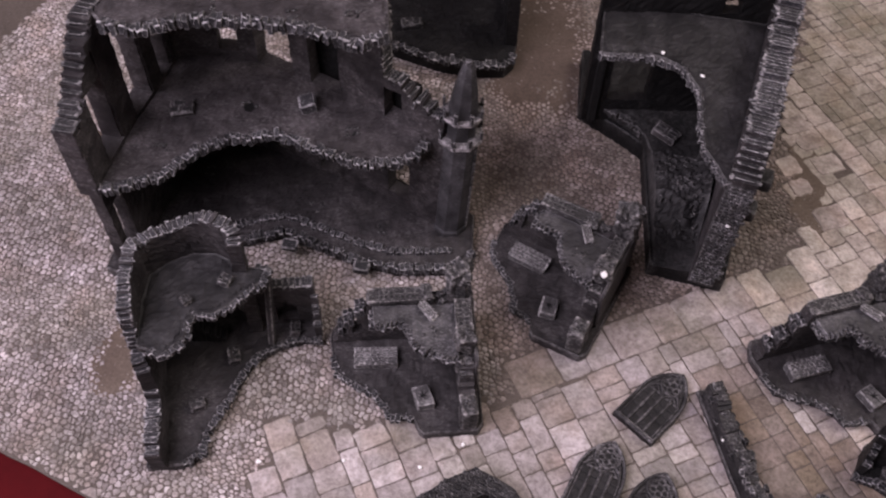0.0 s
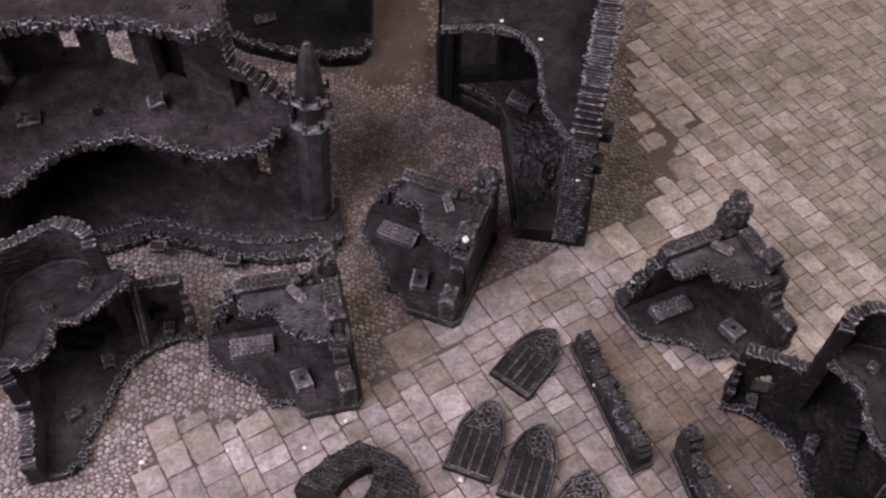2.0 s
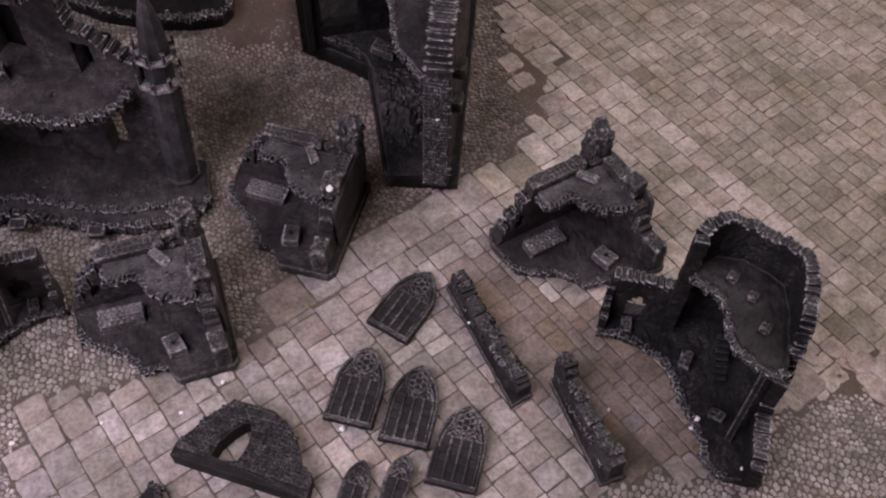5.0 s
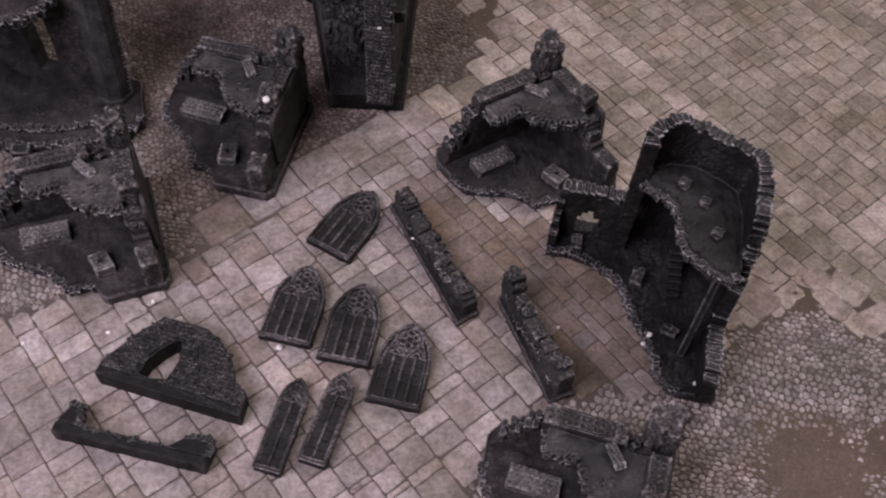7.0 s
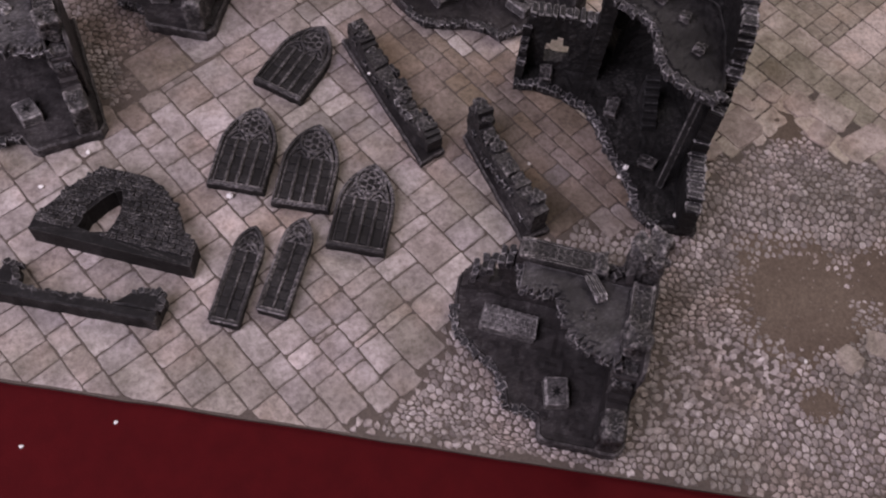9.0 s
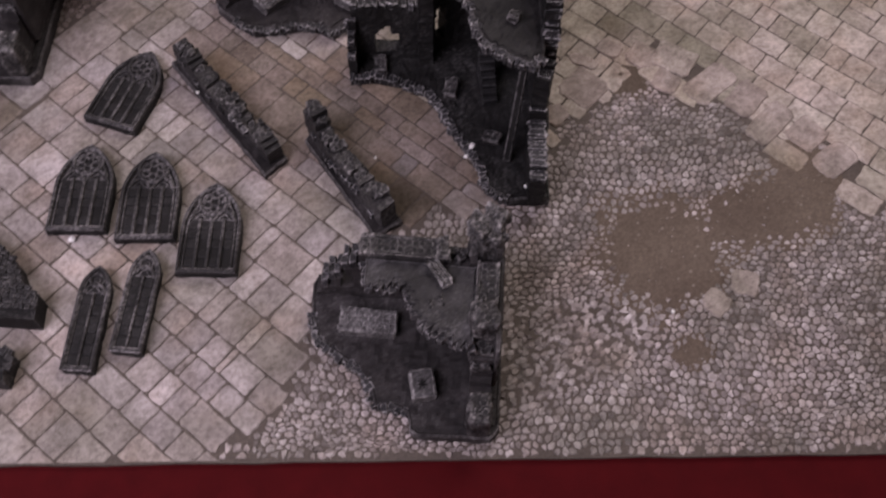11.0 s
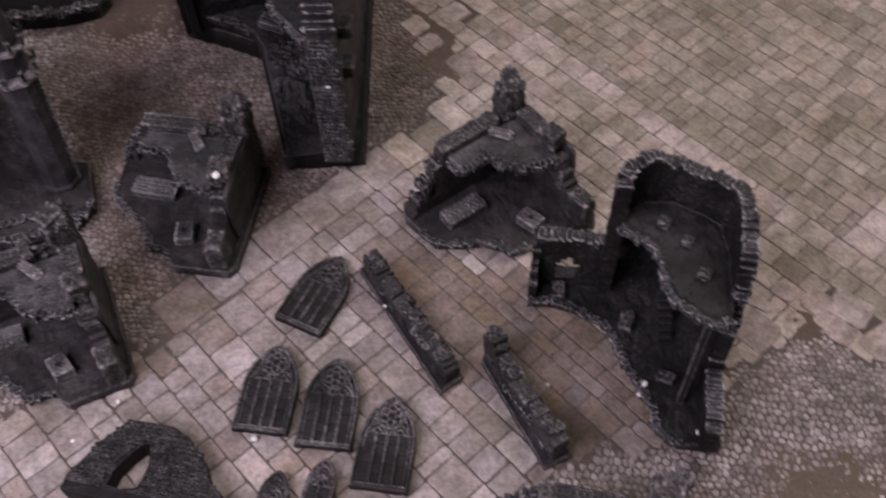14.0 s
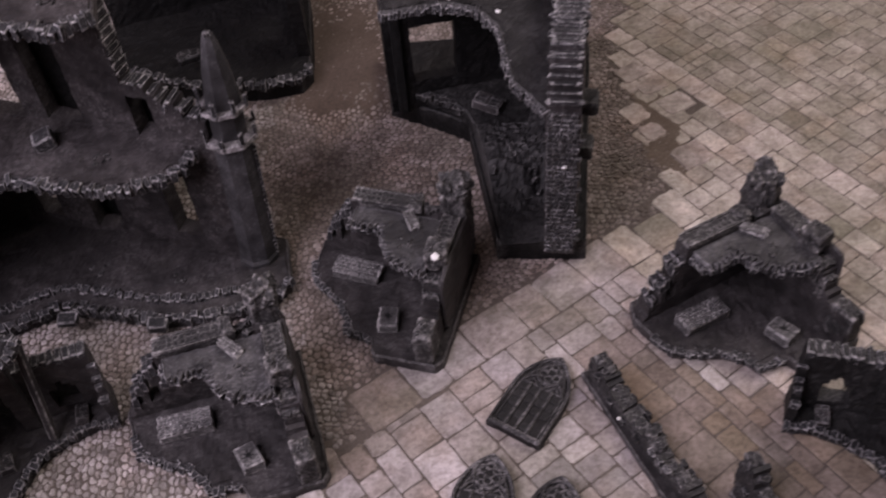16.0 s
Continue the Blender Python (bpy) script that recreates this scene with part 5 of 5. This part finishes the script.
def courses(u0, u1, v0, v1, unit):
    """Stones of a paving laid in long straight courses of unequal width: corner and size of each."""
    v = v0
    while v < v1 - 1e-6:
        width = pr.choice((3, 3, 4, 4, 4, 5, 5, 6)) * unit
        if v + width > v1 - 2 * unit:
            width = v1 - v
        u = u0 + (pr.uniform(0, 4) * unit if u0 < -0.5 else 0)
        while u < u1 - 1e-6:
            length = pr.choice((2, 3, 3, 4, 4, 5, 5, 6)) * unit
            if u + length > u1 - 1.5 * unit:
                length = u1 - u
            if width > 5.5 * unit and pr.random() < 0.6 or width > 4.5 * unit and pr.random() < 0.3:
                cut = pr.choice((2, 3)) * unit
                yield u, v, length, cut
                if length > 4 * unit and pr.random() < 0.5:
                    yield u, v + cut, 2 * unit, width - cut
                    yield u + 2 * unit, v + cut, length - 2 * unit, width - cut
                else:
                    yield u, v + cut, length, width - cut
            else:
                yield u, v, length, width
            u += length
        v += width


def row(u0, u1, v0, v1, across, least=0.019, most=0.029):
    """One straight band of pale stones, along u or across it."""
    s, end = (v0, v1) if across else (u0, u1)
    while s < end:
        d = pr.uniform(least, most)
        yield (u0, s, u1 - u0, d) if across else (s, v0, d, v1 - v0)
        s += d


# long joints of the paving, and the cross joints that are known along each course
LINES = (-0.25, -0.222, -0.198, -0.172, -0.150, -0.124, -0.105, -0.080, -0.057, -0.036, -0.012, 0.012, 0.036, 0.062, 0.078, 0.106, 0.132, 0.152, 0.170, 0.191, 0.209, 0.228, 0.255, 0.281, 0.309, 0.333, 0.352, 0.366, 0.396, 0.413, 0.424, 0.436, 0.457)
CROSS = {0.036: (-0.284, -0.261), 0.078: (-0.324, -0.288), 0.106: (-0.292, -0.266), 0.152: (-0.071, -0.052), 0.170: (-0.262, -0.242, -0.066, -0.053, -0.038), 0.191: (-0.084, -0.065, -0.060, -0.044, -0.033, 0.003),
         0.209: (-0.280, -0.248, -0.097, -0.081, -0.062, -0.046, -0.041), 0.228: (-0.290, -0.264, -0.235, -0.082, -0.070, -0.047, -0.038, -0.004), 0.255: (-0.294, -0.262, -0.235, -0.080, -0.064, -0.044, -0.016), 0.281: (-0.117, -0.091, -0.081, -0.051),
         0.309: (-0.108, -0.089, -0.070, -0.050), 0.333: (-0.118, -0.097, -0.066, -0.036), 0.366: (-0.296, -0.262, -0.232, -0.186, -0.163, -0.133, -0.092, -0.070), 0.396: (-0.186, -0.168, -0.154, -0.060, -0.046),
         0.413: (-0.168, -0.147, -0.087, -0.070, -0.040, -0.009), 0.424: (-0.197, -0.176, -0.096, -0.078, -0.052)}


def known_courses(u0, u1):
    for v0, v1 in zip(LINES, LINES[1:]):
        fixed = [u for u in sorted(CROSS.get(v0, ())) if u > -0.296 or v0 < 0.18] + [u1]
        u = -0.2965 if v0 > 0.18 else u0 + pr.uniform(0, 0.02)
        for f in fixed:
            while f - u > 0.034:
                step = pr.choice((0.013, 0.017, 0.019, 0.021, 0.024, 0.027, 0.032))
                if f - u - step < 0.011:
                    step = (f - u) / 2
                yield u, v0, step, v1 - v0
                u += step
            if f - u > 0.003:
                yield u, v0, f - u, v1 - v0
            u = max(u, f)


zones = (("a", -68.0, known_courses(-1.2, 1.2)),
         ("a", -68.0, row(-0.334, -0.2965, 0.191, 0.457, True, 0.026, 0.046)),
         ("a", -68.0, courses(-0.95, -0.334, 0.191, 0.457, 0.0064)),
         ("b", -68.0, courses(-0.95, 0.95, 0.457, 0.638, 0.0064)),
         ("p", -68.0, row(-0.95, 0.95, 0.638, 0.660, False)),
         ("c", -68.0, courses(-0.95, 0.0, 0.660, 1.40, 0.0052)),
         ("p", -68.0, row(0.0, 0.030, 0.660, 1.40, True)),
         ("b", -68.0, courses(0.030, 0.95, 0.660, 1.40, 0.0052)))
STAINED_LANE = [(0.050, 0.335), (0.078, 0.332), (0.115, 0.372), (0.138, 0.393), (0.100, 0.412), (0.060, 0.400)]
STAINED = [(0.245, 0.375), (0.288, 0.240), (0.305, 0.262), (0.318, 0.150), (0.420, 0.160), (0.405, 0.270), (0.350, 0.318), (0.305, 0.352), (0.275, 0.395)]
# broken slabs along the rims of the mud: centre, width, height, turn
SLABS = [(0.5043, 0.1985, 0.0305, 0.0325, -70), (0.4733, 0.1869, 0.0165, 0.0205, -58), (0.5629, 0.1735, 0.0205, 0.0205, -61), (0.5803, 0.1891, 0.0330, 0.0275, -57), (0.5606, 0.2038, 0.0225, 0.0240, -62), (0.5907, 0.1572, 0.0245, 0.0430, -76), (0.6060, 0.1327, 0.0240, 0.0330, -70), (0.6082, 0.1062, 0.0215, 0.0420, -71), (0.6264, 0.0862, 0.0255, 0.0270, -76), (0.6300, 0.0585, 0.0225, 0.0335, -79), (0.5183, 0.2193, 0.0240, 0.0120, -55), (0.5426, 0.2206, 0.0205, 0.0165, -58),
         (0.3803, 0.6117, 0.0250, 0.0230, -71), (0.3857, 0.5850, 0.0212, 0.0215, -75), (0.4058, 0.5473, 0.0276, 0.0310, -74), (0.3985, 0.6674, 0.0230, 0.0300, -68), (0.4092, 0.6442, 0.0213, 0.0300, -71), (0.4201, 0.6144, 0.0235, 0.0300, -71)]


def on_slab(x, y, grow):
    for sx, sy, w, h, turn in SLABS:
        p = Matrix.Rotation(-radians(turn), 2) @ Vector((x - sx, y - sy))
        if abs(p.x) < w / 2 + grow and abs(p.y) < h / 2 + grow:
            return True
    return False


for zone, angle, stones in zones:
    ca, sa = math.cos(radians(angle)), math.sin(radians(angle))
    for u0, v0, w, h in stones:
        key = zone
        cx, cy = u0 + w / 2, v0 + h / 2
        x, y = cx * ca - cy * sa, cx * sa + cy * ca
        if not (-0.30 < x < 1.15 and -0.45 < y < 1.25):
            continue
        a, b = over(x, y)
        if b < 0.002 - 0.4 * min(w, h) or a < A0 + 0.02 or a > A1 - 0.02 or b > B1 - 0.02:
            continue
        if inside((x, y), LEFT) or inside((x, y), RIGHT) or muddiness(x, y) < 0.55 or on_slab(x, y, -0.0035):
            continue
        if key == "a" and (inside((x, y), STAINED) or inside((x, y), STAINED_LANE)):
            key = "d"
        turn = angle + pr.uniform(-0.7, 0.7)
        for u in np.arange(-w / 2, w / 2 + 0.001, 0.0025):
            for v in np.arange(-h / 2, h / 2 + 0.001, 0.0025):
                covered.add((round((x + u * ca - v * sa) / 0.003), round((y + u * sa + v * ca) / 0.003)))
        rise = pr.uniform(-0.0002, 0.0003)
        edge = b - 0.5 * (w + h) < 0.002
        worn = muddiness(x, y) < 1.2 or any(inside((x + p, y + q), region) for p in (-0.02, 0.02) for q in (-0.02, 0.02) for region in (LEFT, RIGHT))
        if key == "a" and singles < 300 and not edge and not worn and 0.0 < x < 0.36 and 0.12 < y < 0.46:
            q = (round(w, 4), round(h, 4), pr.randrange(3))
            if q not in shared:
                shared[q] = from_lists("flagstone", *plate(w, h, pr), M_FLAG_ONE)
            ob = new("flagstone", shared[q])
            ob.parent = ground
            ob.matrix_basis = pose(x, y, rise, 0, 0, turn)
            singles += 1
        else:
            vs, fs = plate(w, h, pr, *((0.0006, 0.0009, 0.0021, 0.0007) if worn else (0.0005, 0.0006, 0.0010, 0.0004)))
            m = pose(x, y, rise, 0, 0, turn + (pr.uniform(-3, 3) if worn else 0))
            if edge:
                # cut off along the mat's edge
                for q, p in enumerate(vs):
                    p = m @ Vector(p)
                    over_b = (p.xy - EDGE_A).dot(EY)
                    p.xy += EY * max(0.0014 - over_b, 0)
                    vs[q] = m.inverted() @ p
            V, F = joined[key]
            n = len(V)
            V += [tuple(m @ Vector(v)) for v in vs]
            F += [tuple(n + q for q in f) for f in fs]
for key, material, label in (("d", M_FLAG_D, "brown-stained flagstones in straight courses"), ("a", M_FLAG_ALL, "worn beige flagstones in straight courses"), ("b", M_FLAG_B, "pale worn flagstones in straight courses"), ("c", M_FLAG_C, "small grey-green paving stones"), ("p", M_FLAG_P, "straight band of pale square flagstones")):
    ob = new("flagstones", from_lists("flagstones", *joined[key], material))
    ob.parent = ground
    tagged(ob, label, "", "", "stuff")

# cobbles, in wavering rows: each fills the room that its six neighbours leave
PITCH = 0.0051
seats = {}
for j in range(-2, 200):
    for i in range(-147, 205):
        a = (i + 0.5 * (j % 2)) * PITCH + pr.uniform(-0.0024, 0.0024)
        b = 0.004 + j * PITCH * 0.9 + pr.uniform(-0.0019, 0.0019) + 0.02 * noise.noise(Vector((a * 6, j * 0.05, 0))) * min(1, max(0, j / 6))
        seats[i, j] = mat_point(a, b)


def dome(i, j):
    """One rounded cobble, round its centre."""
    x, y = seats[i, j]
    k = j % 2
    ring = [(i + 1, j), (i + k, j + 1), (i + k - 1, j + 1), (i - 1, j), (i + k - 1, j - 1), (i + k, j - 1)]
    if any(q not in seats for q in ring):
        return None
    ring = [(seats[q][0] - x, seats[q][1] - y) for q in ring]
    rim = []
    s = pr.uniform(0.80, 1.06)
    for q in range(6):
        (ax, ay), (bx, by) = ring[q], ring[(q + 1) % 6]
        rim.append((ax * 0.5 * s * 0.95, ay * 0.5 * s * 0.95))
        rim.append(((ax + bx) / 3 * s * 0.88, (ay + by) / 3 * s * 0.88))
    rim = [(u * q, v * q) for (u, v), q in ((p, pr.uniform(0.80, 1.10)) for p in rim)]
    top = pr.uniform(0.0004, 0.0012)
    vs = [(u, v, 0.0) for u, v in rim] + [(u * 0.72, v * 0.72, top) for u, v in rim]
    return vs, [(g, (g + 1) % 12, 12 + (g + 1) % 12, 12 + g) for g in range(12)] + [tuple(range(12, 24))]


V, F = [], []
VB, FB = [], []
ones = 0
kinds = []
for (i, j), (x, y) in seats.items():
    a, b = over(x, y)
    if b < 0.003 or b > 0.85 or y > 1.0 or x < -0.56 or x > 0.8 or (round(x / 0.003), round(y / 0.003)) in covered:
        continue
    d = muddiness(x, y)
    if d > 1.2 and not any(inside((x + p, y + q), region) for p, q in ((0, 0), (0.012, 0), (-0.012, 0), (0, 0.012), (0, -0.012)) for region in (LEFT, RIGHT)):
        continue
    if d < 0.7 or on_slab(x, y, 0.0):
        continue
    made = dome(i, j)
    if not made:
        continue
    if ones < 300 and (-0.1 < x < 0.0 and 0.33 < y < 0.45 or 0.33 < x < 0.45 and 0.0 < y < 0.13):
        if len(kinds) < 12:
            kinds.append(from_lists("cobble", *made, M_COBBLE_ONE))
        ob = new("cobble", kinds[pr.randrange(len(kinds))])
        ob.parent = ground
        ob.location = (x, y, 0)
        ones += 1
        continue
    brown = y > 0.33 and x + 0.05 * noise.noise(Vector((x * 25, y * 25, 8))) > 0.055 + max(0, 0.52 - y) * 0.12
    V1, F1 = (VB, FB) if brown else (V, F)
    n = len(V1)
    V1 += [(x + u, y + v, z) for u, v, z in made[0]]
    F1 += [tuple(n + g for g in f) for f in made[1]]
ob = new("cobbles", from_lists("cobbles", VB, FB, M_COBBLE_B))
ob.parent = ground
tagged(ob, "small brown cobbles half sunk in dirt", "", "", "stuff")
ob = new("cobbles", from_lists("cobbles", V, F, M_COBBLE_ALL))
ob.parent = ground
tagged(ob, "small rounded grey cobbles set close", "", "", "stuff")
V, F = [], []
for a, b, rx, ry in MUD[:9]:
    for q in range(30):
        g, k = pr.uniform(0, 6.28), math.sqrt(pr.random()) * 1.05
        x, y, s = a + rx * k * math.cos(g), b + ry * k * math.sin(g), pr.uniform(0.0004, 0.0012)
        n = len(V)
        V += [(x + s * math.cos(c) * pr.uniform(0.7, 1.2), y + s * math.sin(c) * pr.uniform(0.7, 1.2), 0.0003) for c in (6.283 * o / 5 for o in range(5))] + [(x, y, 0.0009 + s * 0.8)]
        F += [(n + o, n + (o + 1) % 5, n + 5) for o in range(5)]
ob = new("grit", from_lists("grit", V, F, M_COBBLE_ALL))
ob.parent = ground
tagged(ob, "pale grit scattered on the mud", "", "", "stuff")
for k, (x, y, w, h, turn) in enumerate(SLABS + [(0.4868, 0.007, 0.019, 0.018, 20), (0.5121, 0.0097, 0.020, 0.019, 48)]):
    ob = new("flagstone", from_lists("flagstone", *plate(w, h, pr, 0.0005, 0.0013, 0.0036, 0.0008), M_SLAB))
    ob.parent = ground
    ob.matrix_basis = pose(x, y, 0.0003 + 0.00015 * (k % 4), 0, 0, turn)
